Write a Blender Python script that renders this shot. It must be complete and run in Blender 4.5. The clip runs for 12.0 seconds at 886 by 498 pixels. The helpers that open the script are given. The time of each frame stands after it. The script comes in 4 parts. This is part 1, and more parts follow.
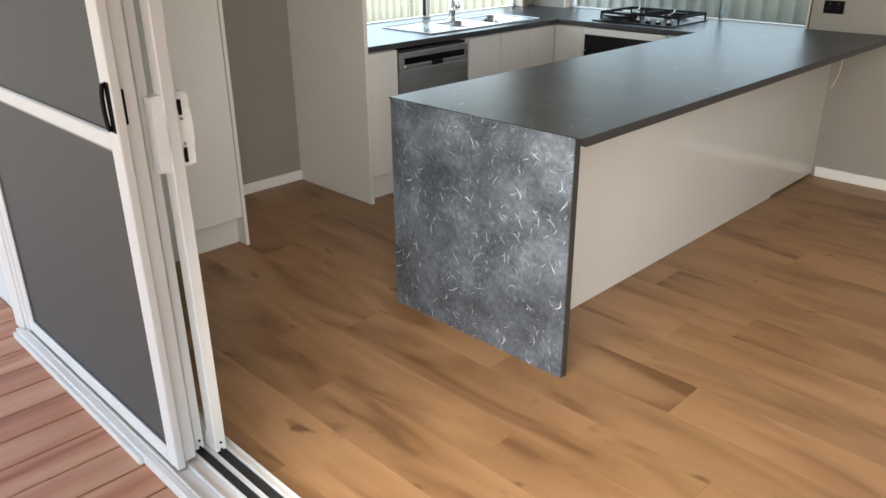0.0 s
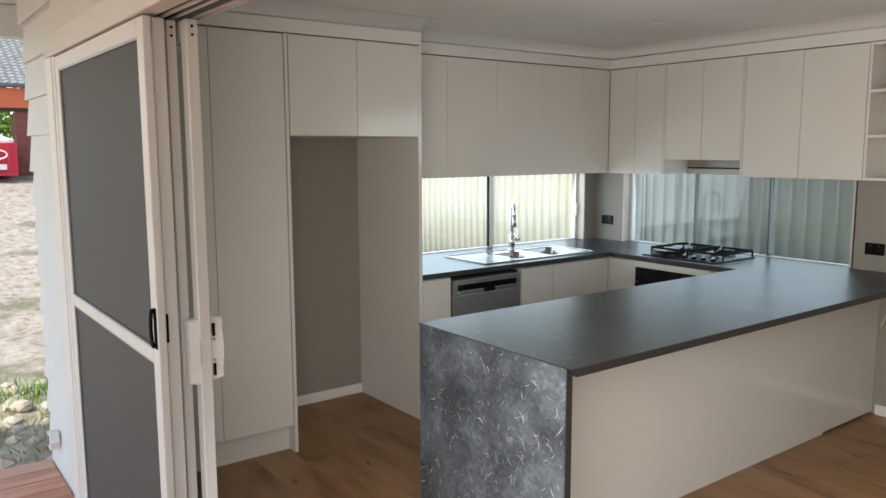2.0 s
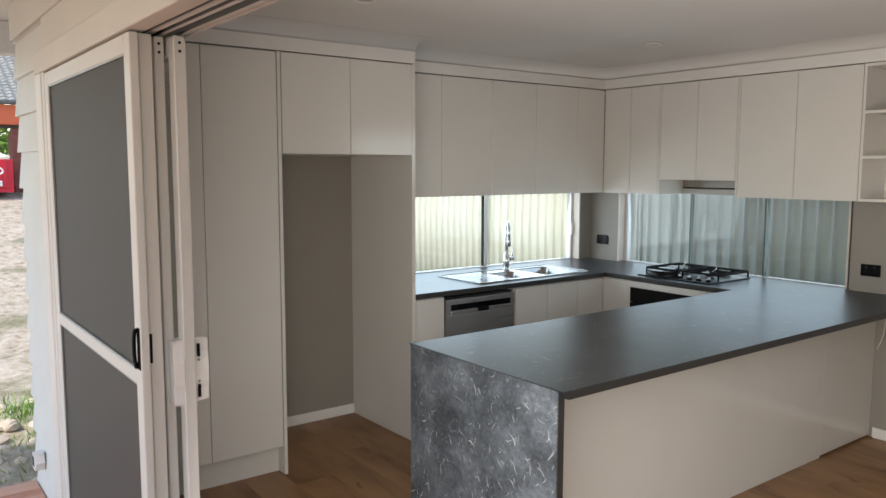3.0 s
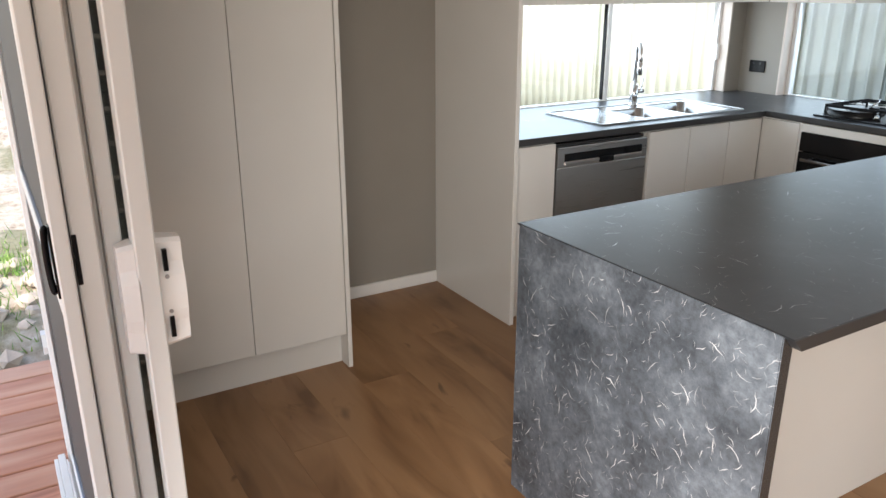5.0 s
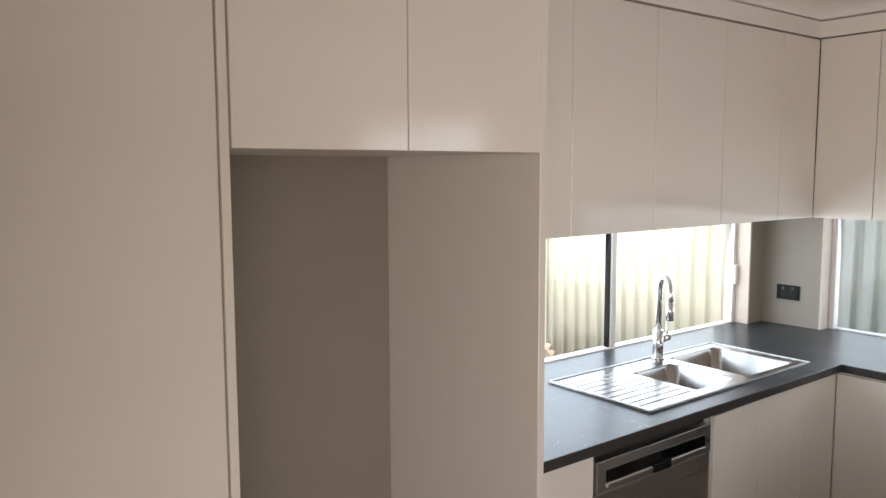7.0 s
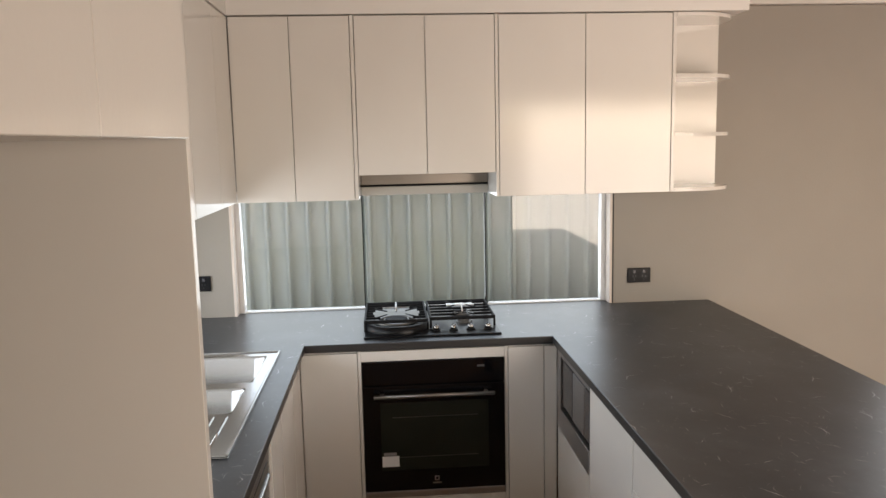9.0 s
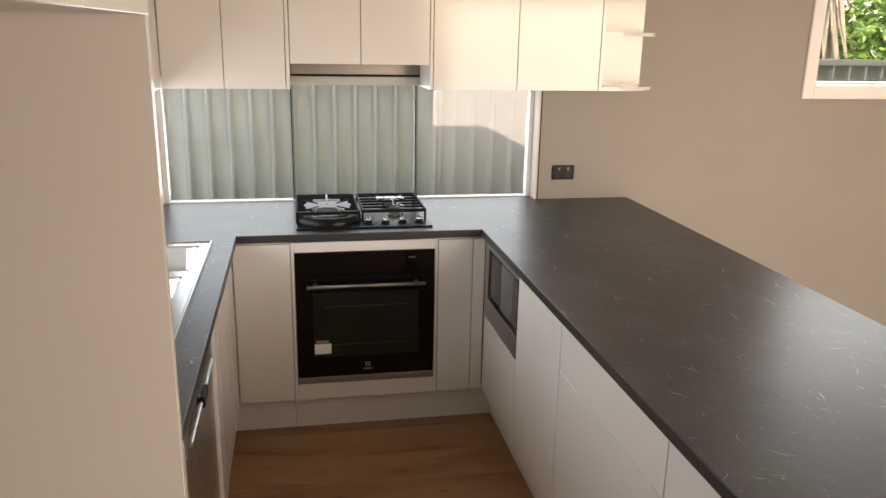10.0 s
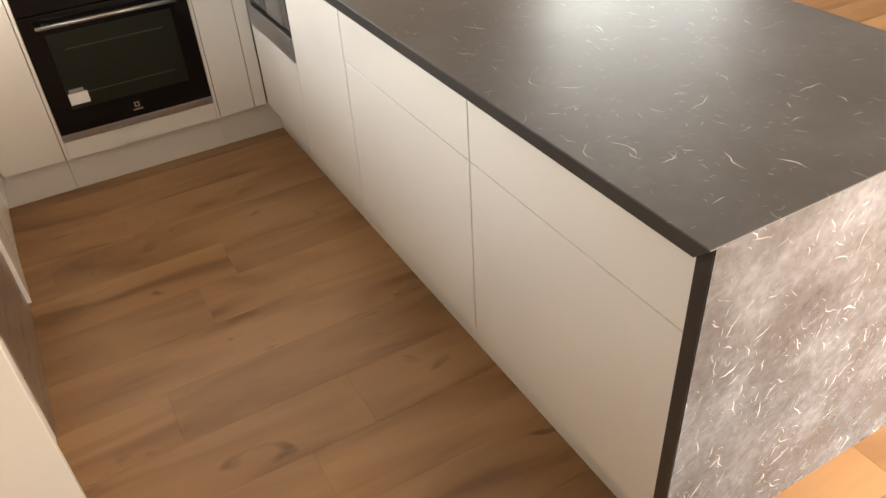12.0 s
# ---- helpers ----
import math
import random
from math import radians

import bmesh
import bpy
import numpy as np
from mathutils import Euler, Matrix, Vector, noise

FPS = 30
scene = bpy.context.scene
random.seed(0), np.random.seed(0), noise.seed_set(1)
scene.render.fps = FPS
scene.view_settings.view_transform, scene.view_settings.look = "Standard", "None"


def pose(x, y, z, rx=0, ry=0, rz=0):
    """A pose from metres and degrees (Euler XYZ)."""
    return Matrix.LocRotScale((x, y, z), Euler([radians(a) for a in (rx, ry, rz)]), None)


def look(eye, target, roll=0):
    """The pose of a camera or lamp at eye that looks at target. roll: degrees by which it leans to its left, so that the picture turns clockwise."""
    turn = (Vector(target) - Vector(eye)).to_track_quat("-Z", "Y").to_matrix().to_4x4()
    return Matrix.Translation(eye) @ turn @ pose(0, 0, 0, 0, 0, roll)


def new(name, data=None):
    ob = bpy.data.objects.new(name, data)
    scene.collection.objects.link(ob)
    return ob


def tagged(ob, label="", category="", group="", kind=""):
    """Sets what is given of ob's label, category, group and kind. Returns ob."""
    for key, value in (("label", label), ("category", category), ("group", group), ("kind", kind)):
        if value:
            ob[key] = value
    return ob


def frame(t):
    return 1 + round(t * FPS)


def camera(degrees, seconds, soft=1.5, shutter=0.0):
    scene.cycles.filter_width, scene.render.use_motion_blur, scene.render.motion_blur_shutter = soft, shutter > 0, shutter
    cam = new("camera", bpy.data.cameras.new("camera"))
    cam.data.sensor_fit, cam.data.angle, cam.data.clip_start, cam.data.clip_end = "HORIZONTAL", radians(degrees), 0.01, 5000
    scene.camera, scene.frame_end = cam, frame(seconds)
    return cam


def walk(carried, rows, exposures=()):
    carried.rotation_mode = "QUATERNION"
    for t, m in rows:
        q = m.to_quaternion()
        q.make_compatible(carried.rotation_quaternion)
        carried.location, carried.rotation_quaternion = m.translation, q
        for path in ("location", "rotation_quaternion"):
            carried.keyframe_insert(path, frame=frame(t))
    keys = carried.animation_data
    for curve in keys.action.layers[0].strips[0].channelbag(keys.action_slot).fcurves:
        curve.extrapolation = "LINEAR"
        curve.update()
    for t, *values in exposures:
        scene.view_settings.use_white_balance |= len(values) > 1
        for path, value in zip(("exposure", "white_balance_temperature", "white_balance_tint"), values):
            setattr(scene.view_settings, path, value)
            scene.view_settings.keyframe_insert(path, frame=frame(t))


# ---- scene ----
cam = camera(59.9, 12.0, shutter=0.0)
PATH = [
    (0, (4.015, -5.042, 1.549), (2.714, -3.747, 0.757), -0.5),
    (0.5, (4.239, -4.97, 1.569), (2.823, -3.721, 0.91), 0.8),
    (1, (4.4, -4.934, 1.606), (2.878, -3.749, 1.075), 0.6),
    (1.5, (4.431, -4.949, 1.652), (2.849, -3.78, 1.291), -0.0),
    (2, (4.45, -4.963, 1.662), (2.863, -3.773, 1.403), -0.2),
    (2.5, (4.439, -4.947, 1.672), (2.854, -3.746, 1.461), -0.2),
    (3, (4.436, -4.923, 1.662), (2.849, -3.724, 1.451), 0.1),
    (3.2, (4.426, -4.916, 1.66), (2.842, -3.72, 1.414), 0.5),
    (4.8, (3.609, -4.437, 1.569), (2.015, -3.418, 0.92), -0.1),
    (5, (3.47, -4.35, 1.559), (1.843, -3.383, 0.911), -0.0),
    (5.5, (3.172, -4.126, 1.585), (1.471, -3.238, 1.024), -0.1),
    (6, (2.88, -3.896, 1.622), (1.064, -3.149, 1.244), 1.8),
    (6.5, (2.508, -3.846, 1.651), (0.708, -3.0, 1.437), -0.7),
    (7, (2.118, -3.737, 1.691), (0.542, -2.522, 1.485), -0.2),
    (7.5, (1.752, -3.683, 1.691), (0.497, -2.151, 1.408), -0.1),
    (7.7, (1.606, -3.684, 1.689), (0.54, -2.021, 1.379), -1.0),
    (9.3, (0.989, -3.703, 1.722), (1.283, -1.746, 1.434), -0.7),
    (9.5, (0.962, -3.727, 1.715), (1.309, -1.786, 1.38), -0.1),
    (10, (0.946, -3.733, 1.711), (1.31, -1.842, 1.172), 1.1),
    (10.5, (0.968, -3.727, 1.687), (1.318, -1.886, 0.988), -0.6),
    (11, (0.939, -3.695, 1.687), (1.356, -1.94, 0.824), -2.1),
    (11.5, (0.934, -3.681, 1.653), (1.498, -2.072, 0.606), -3.3),
    (12, (0.954, -3.67, 1.612), (1.691, -2.25, 0.412), -4.0),
]
walk(cam, [(t, look(eye, target, roll)) for t, eye, target, roll in PATH],
     exposures=[(0.0, 1.70, 6850, 8), (1.0, 1.53, 6850, 8), (2.5, 1.27, 6850, 9), (5.0, 1.87, 6850, 12), (5.5, 2.12, 6850, 12), (6.0, 2.30, 7250, 15), (6.5, 2.18, 7100, 11), (7.0, 1.74, 7400, 17), (7.5, 1.87, 7600, 20), (9.5, 1.92, 8050, 18), (10.0, 2.10, 8350, 20), (10.5, 2.40, 8700, 19), (11.0, 2.74, 8950, 18), (11.5, 2.96, 9100, 18), (12.0, 3.17, 8800, 17)])

# ---- world, sun and large lights ----
world = bpy.data.worlds.new("world")
scene.world = world
world.use_nodes = True
sky = world.node_tree.nodes.new("ShaderNodeTexSky")
sky.sky_type, sky.sun_disc = "NISHITA", False
SUN = Vector((0.10, -0.60, 0.79)).normalized()
sky.sun_elevation = math.asin(SUN.z)
sky.sun_rotation = math.atan2(SUN.x, SUN.y)
world.node_tree.links.new(sky.outputs[0], world.node_tree.nodes["Background"].inputs[0])
world.node_tree.nodes["Background"].inputs[1].default_value = 0.15

sun = new("sun", bpy.data.lights.new("sun", "SUN"))
sun.data.energy, sun.data.angle, sun.data.color = 1.3, radians(1.0), (1.0, 0.95, 0.87)
sun.matrix_world = look(SUN * 30, (0, 0, 0))

# daylight of the wide door opening
day = new("door_daylight", bpy.data.lights.new("door_daylight", "AREA"))
day.data.shape, day.data.size, day.data.size_y = "RECTANGLE", 2.3, 1.9
day.data.energy, day.data.color, day.data.spread = 19.0, (1.0, 0.975, 0.94), radians(160)
day.matrix_world = look((3.52, -4.12, 1.05), (3.25, 0, 0.55))

# skylight of the window openings
for name, size, at, to, watts, tone in (("sink_window_daylight", (2.06, 0.56), (-0.122, -1.205, 1.20), (3, -1.205, 0.60), 4.8, (0.68, 0.83, 1.0)),
                                  ("hob_window_daylight", (1.78, 0.56), (1.222, 0.122, 1.20), (1.222, -3, 0.80), 2.4, (0.66, 0.82, 1.0)),
                                  ("high_window_daylight", (1.74, 0.56), (4.55, 0.118, 1.78), (4.55, -3, 1.60), 5.4, (0.74, 0.86, 1.0))):
    lamp = new(name, bpy.data.lights.new(name, "AREA"))
    lamp.data.shape, lamp.data.size, lamp.data.size_y = "RECTANGLE", size[0], size[1]
    lamp.data.energy, lamp.data.color = watts, tone
    lamp.matrix_world = look(at, to)


# ---- materials ----
def mat(name, colour, rough=0.5, metal=0.0, coat=0.0, spec=0.5):
    m = bpy.data.materials.new(name)
    m.use_nodes = True
    b = m.node_tree.nodes["Principled BSDF"]
    b.inputs["Base Color"].default_value = (*colour, 1)
    b.inputs["Roughness"].default_value = rough
    b.inputs["Metallic"].default_value = metal
    b.inputs["Coat Weight"].default_value = coat
    b.inputs["Specular IOR Level"].default_value = spec
    return m


class Nodes:
    """Short-hand for wiring a material's nodes."""

    def __init__(self, m):
        self.t = m.node_tree
        self.b = m.node_tree.nodes["Principled BSDF"]

    def add(self, kind, **values):
        n = self.t.nodes.new("ShaderNode" + kind)
        for k, v in values.items():
            n.inputs[k.replace("_", " ")].default_value = v
        return n

    def link(self, a, b):
        self.t.links.new(a, b)

    def coords(self, scale=(1, 1, 1), shift=None, world=False):
        c = self.t.nodes.new("ShaderNodeNewGeometry") if world else self.t.nodes.new("ShaderNodeTexCoord")
        mp = self.add("Mapping", Scale=scale)
        self.link(c.outputs["Position" if world else "Object"], mp.inputs["Vector"])
        if shift is not None:
            self.link(shift, mp.inputs["Location"])
        return mp.outputs[0]

    def noise(self, vec, scale, detail=4, rough=0.55, distortion=0.0):
        n = self.add("TexNoise", Scale=scale, Detail=detail, Roughness=rough, Distortion=distortion)
        self.link(vec, n.inputs["Vector"])
        return n.outputs["Fac"]

    def ramp(self, fac, *stops):
        r = self.t.nodes.new("ShaderNodeValToRGB")
        e = r.color_ramp.elements
        while len(e) < len(stops):
            e.new(0.5)
        for el, (p, c) in zip(e, stops):
            el.position = p
            el.color = (*c, 1) if len(c) == 3 else c
        self.link(fac, r.inputs[0])
        return r.outputs[0]

    def mix(self, fac, a, b, mode="MIX"):
        n = self.t.nodes.new("ShaderNodeMix")
        n.data_type, n.blend_type = "RGBA", mode
        for sock, v in ((n.inputs[0], fac), (n.inputs[6], a), (n.inputs[7], b)):
            if isinstance(v, (int, float)):
                sock.default_value = v
            elif isinstance(v, tuple):
                sock.default_value = (*v, 1)
            else:
                self.link(v, sock)
        return n.outputs[2]

    def math(self, op, a, b=0.0, c=0.0):
        n = self.t.nodes.new("ShaderNodeMath")
        n.operation = op
        for sock, v in zip(n.inputs, (a, b, c)):
            if isinstance(v, (int, float)):
                sock.default_value = v
            else:
                self.link(v, sock)
        return n.outputs[0]

    def bump(self, height, strength, distance=0.01):
        n = self.add("Bump", Strength=strength, Distance=distance)
        self.link(height, n.inputs["Height"])
        self.link(n.outputs[0], self.b.inputs["Normal"])

    def colour(self, sock):
        self.link(sock, self.b.inputs["Base Color"])

    def roughness(self, sock):
        self.link(sock, self.b.inputs["Roughness"])


def painted(name, colour, rough, vary=0.04, wave=0.02, scale=2.0):
    """Paint or laminate with slight tone drift and a faint orange-peel relief."""
    m = mat(name, colour, rough)
    n = Nodes(m)
    p = n.coords(world=True)
    big = n.noise(p, scale, 3)
    dark = tuple(c * (1 - vary) for c in colour)
    light = tuple(min(1, c * (1 + vary)) for c in colour)
    n.colour(n.ramp(big, (0.3, dark), (0.7, light)))
    n.roughness(n.math("MULTIPLY_ADD", n.noise(p, scale * 6, 2), 0.12, rough - 0.06))
    fine = n.noise(p, 90, 2)
    n.bump(n.math("MULTIPLY_ADD", n.noise(p, 3.0, 2), 0.6, fine), wave, 0.01)
    return m


CABINET = painted("cabinet_laminate", (0.74, 0.715, 0.67), 0.11, 0.025, 0.015, 1.5)
CARCASS = painted("carcass_white", (0.72, 0.70, 0.66), 0.42, 0.03)
WALL = painted("wall_paint", (0.295, 0.268, 0.235), 0.62, 0.03, 0.06)
CEILING = painted("ceiling_paint", (0.78, 0.76, 0.73), 0.75, 0.02, 0.05)
TRIM = painted("trim_gloss", (0.80, 0.78, 0.75), 0.40, 0.03, 0.02)
REVEAL = painted("reveal_primer", (0.66, 0.57, 0.50), 0.5, 0.06, 0.05, 6)
ALU = painted("white_aluminium", (0.80, 0.79, 0.78), 0.22, 0.02, 0.01)
DOOR_ALU = painted("cream_aluminium", (0.745, 0.735, 0.705), 0.40, 0.02, 0.01)
CLAD = painted("weatherboard_paint", (0.71, 0.725, 0.70), 0.55, 0.03, 0.08, 4)
SOFFIT = painted("soffit_paint", (0.71, 0.70, 0.655), 0.6, 0.03, 0.05)
PLASTIC = painted("white_plastic", (0.82, 0.80, 0.78), 0.40, 0.02, 0.02)
BLACK = mat("black_plastic", (0.008, 0.008, 0.009), 0.25, spec=0.12)
ENAMEL = mat("black_enamel", (0.006, 0.006, 0.007), 0.3, spec=0.2)
# near-black fill; in joints, channels and gaps it stands in for shade
DARK = mat("dark_recess", (0.02, 0.02, 0.02), 0.7)
CHROME = mat("chrome", (0.82, 0.82, 0.83), 0.07, 1.0)
BLACK_GLASS = mat("black_glass", (0.004, 0.004, 0.005), 0.05, 0.0, 0.0, 0.3)
OVEN_GLASS = mat("oven_window_glass", (0.016, 0.019, 0.015), 0.10, 0.0, 0.0, 0.3)
GREY_GLASS = mat("microwave_glass", (0.045, 0.045, 0.048), 0.12)


def steel(name, colour, rough, axis):
    m = mat(name, colour, rough, 1.0)
    n = Nodes(m)
    sc = [220, 220, 220]
    sc[axis] = 3
    p = n.coords(tuple(sc), world=True)
    g = n.noise(p, 1.0, 3)
    n.roughness(n.math("MULTIPLY_ADD", g, 0.18, rough - 0.09))
    n.bump(g, 0.03, 0.002)
    return m


STEEL_Y = steel("brushed_steel", (0.55, 0.54, 0.53), 0.3, 1)
STEEL_SINK = steel("sink_steel", (0.43, 0.42, 0.41), 0.22, 1)
STEEL_X = steel("hood_steel", (0.55, 0.53, 0.51), 0.3, 0)
ALU_GREY = steel("grey_trim", (0.42, 0.42, 0.43), 0.4, 1)

IRON = mat("cast_iron", (0.007, 0.007, 0.008), 0.7, spec=0.2)
_n = Nodes(IRON)
_n.bump(_n.noise(_n.coords(world=True), 400, 2), 0.2, 0.001)


def flecks(n, uv, cell, length, width, keep, seed, lean):
    """Short curved hairlines, one a cell at most, each with its own turn."""
    mp = n.add("Mapping", Location=(seed, seed * 1.7, 0), Scale=(1 / cell, 1 / cell, 1))
    n.link(uv, mp.inputs["Vector"])
    v = n.add("TexVoronoi", Scale=1.0, Randomness=1.0)
    v.voronoi_dimensions = "2D"
    n.link(mp.outputs[0], v.inputs["Vector"])
    sub = n.t.nodes.new("ShaderNodeVectorMath")
    sub.operation = "SUBTRACT"
    n.link(mp.outputs[0], sub.inputs[0])
    n.link(v.outputs["Position"], sub.inputs[1])
    rgb = n.t.nodes.new("ShaderNodeSeparateColor")
    n.link(v.outputs["Color"], rgb.inputs[0])
    rot = n.t.nodes.new("ShaderNodeVectorRotate")
    rot.rotation_type = "Z_AXIS"
    n.link(sub.outputs[0], rot.inputs["Vector"])
    n.link(n.math("MULTIPLY_ADD", n.math("SUBTRACT", rgb.outputs[0], 0.5), 2.6, lean), rot.inputs["Angle"])
    xy = n.t.nodes.new("ShaderNodeSeparateXYZ")
    n.link(rot.outputs[0], xy.inputs[0])
    u, w = xy.outputs[0], xy.outputs[1]
    bend = n.math("MULTIPLY", n.math("SUBTRACT", rgb.outputs[1], 0.5), 3.2)
    w = n.math("MULTIPLY_ADD", n.math("MULTIPLY", u, u), bend, w)
    ur = n.math("DIVIDE", u, length)
    taper = n.math("MAXIMUM", n.math("SUBTRACT", 1.0, n.math("MULTIPLY", ur, ur)), 0.0)
    mask = n.math("DIVIDE", n.math("SUBTRACT", n.math("MULTIPLY", taper, width), n.math("ABSOLUTE", w)), width * 0.6)
    mask = n.math("MINIMUM", n.math("MAXIMUM", mask, 0.0), 1.0)
    gate = n.math("GREATER_THAN", keep, rgb.outputs[2])
    return n.math("MULTIPLY", n.math("MULTIPLY", mask, gate), n.math("MULTIPLY_ADD", rgb.outputs[1], 0.55, 0.45))


def stone(name, upright, lift, mottle, keep, rough):
    """Charcoal laminate with cloudy tone and short pale hairlines."""
    m = mat(name, (0.04, 0.04, 0.045), 0.3, spec=0.55)
    n = Nodes(m)
    p = n.coords(world=True)
    xyz = n.t.nodes.new("ShaderNodeSeparateXYZ")
    n.link(p, xyz.inputs[0])
    uv = n.t.nodes.new("ShaderNodeCombineXYZ")
    n.link(xyz.outputs[0], uv.inputs[0])
    n.link(xyz.outputs[2 if upright else 1], uv.inputs[1])
    wob = n.add("TexNoise", Scale=22.0, Detail=2.0)
    n.link(uv.outputs[0], wob.inputs["Vector"])
    bent = n.mix(0.024, uv.outputs[0], wob.outputs["Color"], "ADD")
    cloud = n.noise(p, 5.5 if upright else 3.2, 5, 0.6, 0.2)
    # lift scales the stone's tone; the blue tint stands in for sky sheen
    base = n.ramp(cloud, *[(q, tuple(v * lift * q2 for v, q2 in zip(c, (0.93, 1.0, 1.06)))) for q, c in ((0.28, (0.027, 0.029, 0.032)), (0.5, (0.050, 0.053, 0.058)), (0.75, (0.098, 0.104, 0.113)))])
    mott = n.noise(p, 48 if upright else 26, 6, 0.72)
    base = n.mix(mottle, base, n.ramp(mott, (0.35, (0.4, 0.4, 0.41)), (0.7, (1.6, 1.6, 1.6))), "MULTIPLY")
    total = None
    if upright:
        kinds = ((0.078, 0.38, 0.020, 1.3, 1.0), (0.048, 0.36, 0.026, 4.1, 0.8), (0.027, 0.36, 0.034, 7.7, 0.5))
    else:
        # flecks on the top are thinner and rarer, for the glare over them
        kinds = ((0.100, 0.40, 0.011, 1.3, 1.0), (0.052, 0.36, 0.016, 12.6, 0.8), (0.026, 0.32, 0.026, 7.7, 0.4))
    for cell, length, width, seed, gain in kinds:
        one = n.math("MULTIPLY", flecks(n, bent, cell, length, width, keep, seed, 1.57 if upright else 0.9), gain)
        total = one if total is None else n.math("MAXIMUM", total, one)
    haze = n.noise(uv.outputs[0], 8.0, 3, 0.6, 0.5)
    total = n.math("MULTIPLY", total, n.math("MINIMUM", n.math("MAXIMUM", n.math("MULTIPLY", n.math("SUBTRACT", haze, 0.40), 6.0), 0.08), 1.0))
    face = n.t.nodes.new("ShaderNodeSeparateXYZ")
    n.link(n.t.nodes.new("ShaderNodeNewGeometry").outputs["Normal"], face.inputs[0])
    flat = n.math("GREATER_THAN", n.math("ABSOLUTE", face.outputs[1 if upright else 2]), 0.6)
    total = n.math("MULTIPLY", total, flat)
    # the narrow sides carry a plain near-black edge strip
    n.colour(n.mix(flat, (0.034, 0.033, 0.033), n.mix(total, base, (0.72, 0.73, 0.74))))
    n.roughness(n.math("MULTIPLY_ADD", mott, 0.05, rough))
    return m


# one laminate: the top is painted darker, the door-facing end brighter for its light
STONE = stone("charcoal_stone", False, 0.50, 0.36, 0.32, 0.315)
STONE_END_LIT = stone("charcoal_stone_end_lit", True, 1.75, 0.45, 0.60, 0.20)


def timber(name, tones, grain, rough, axis, knots=True, coat=0.0):
    """Boards: grain along one axis, tone and pattern shifted board by board."""
    m = mat(name, tones[1], rough, coat=coat)
    n = Nodes(m)
    info = n.t.nodes.new("ShaderNodeObjectInfo")
    comb = n.t.nodes.new("ShaderNodeCombineXYZ")
    n.link(n.math("MULTIPLY", info.outputs["Random"], 37.0), comb.inputs[0])
    n.link(n.math("MULTIPLY", info.outputs["Random"], 91.0), comb.inputs[1])
    sc = [grain, grain, grain]
    sc[axis] = grain * 0.07
    p = n.coords(tuple(sc), comb.outputs[0])
    soft = [6, 6, 6] if knots else [7, 7, 7]
    soft[axis] = 1.5 if knots else 0.8
    q = n.coords(tuple(soft), comb.outputs[0])
    fine = n.noise(p, 1.0, 5, 0.65, 0.4)
    broad = n.noise(q, 1.0, 3 if knots else 4, 0.5, 0.7)
    c = n.ramp(broad, (0.32, tones[0]), (0.43, tones[1]), (0.60, tones[2]))
    c = n.mix(0.10 if knots else 0.2, c, n.ramp(fine, (0.3, (0.62, 0.56, 0.5)), (0.65, (1.12, 1.12, 1.12))), "MULTIPLY")
    if knots:
        kp = [9.0, 9.0, 9.0]
        kp[axis] = 4.0
        k = n.noise(n.coords(tuple(kp), comb.outputs[0]), 1.0, 3, 0.5, 0.6)
        c = n.mix(n.ramp(k, (0.66, (0, 0, 0)), (0.76, (0.75, 0.75, 0.75))), c, tuple(v * 0.42 for v in tones[0]))
    tone = n.math("MULTIPLY_ADD", info.outputs["Random"], 0.20, 0.90)
    g = n.t.nodes.new("ShaderNodeCombineXYZ")
    for i in range(3):
        n.link(tone, g.inputs[i])
    n.colour(n.mix(1.0, c, g.outputs[0], "MULTIPLY"))
    n.roughness(n.math("MULTIPLY_ADD", fine, 0.2, rough - 0.1))
    n.bump(fine, 0.06, 0.003)
    return m


OAK = timber("oak_plank", ((0.175, 0.084, 0.034), (0.270, 0.140, 0.061), (0.345, 0.190, 0.089)), 60, 0.42, 0)
MERBAU = timber("red_deck_timber", ((0.36, 0.145, 0.080), (0.52, 0.235, 0.140), (0.62, 0.345, 0.225)), 45, 0.55, 1, knots=False)


def glass(name, gloss_rough=0.0):
    m = bpy.data.materials.new(name)
    m.use_nodes = True
    t = m.node_tree
    t.nodes.remove(t.nodes["Principled BSDF"])
    clear = t.nodes.new("ShaderNodeBsdfTransparent")
    clear.inputs[0].default_value = (0.90, 0.92, 0.905, 1)
    gloss = t.nodes.new("ShaderNodeBsdfGlossy")
    gloss.inputs["Roughness"].default_value = gloss_rough
    lw = t.nodes.new("ShaderNodeLayerWeight")
    lw.inputs[0].default_value = 0.5
    power = t.nodes.new("ShaderNodeMath")
    power.operation = "POWER"
    power.inputs[1].default_value = 5.0
    t.links.new(lw.outputs["Facing"], power.inputs[0])
    gain = t.nodes.new("ShaderNodeMath")
    gain.operation = "MULTIPLY_ADD"
    gain.inputs[1].default_value, gain.inputs[2].default_value = 0.9, 0.045
    t.links.new(power.outputs[0], gain.inputs[0])
    mx = t.nodes.new("ShaderNodeMixShader")
    t.links.new(gain.outputs[0], mx.inputs[0])
    t.links.new(clear.outputs[0], mx.inputs[1])
    t.links.new(gloss.outputs[0], mx.inputs[2])
    t.links.new(mx.outputs[0], t.nodes["Material Output"].inputs[0])
    return m


GLASS = glass("window_glass")

MESH = mat("fly_mesh", (0.080, 0.078, 0.073), 0.6)
MESH.node_tree.nodes["Principled BSDF"].inputs["Alpha"].default_value = 0.94

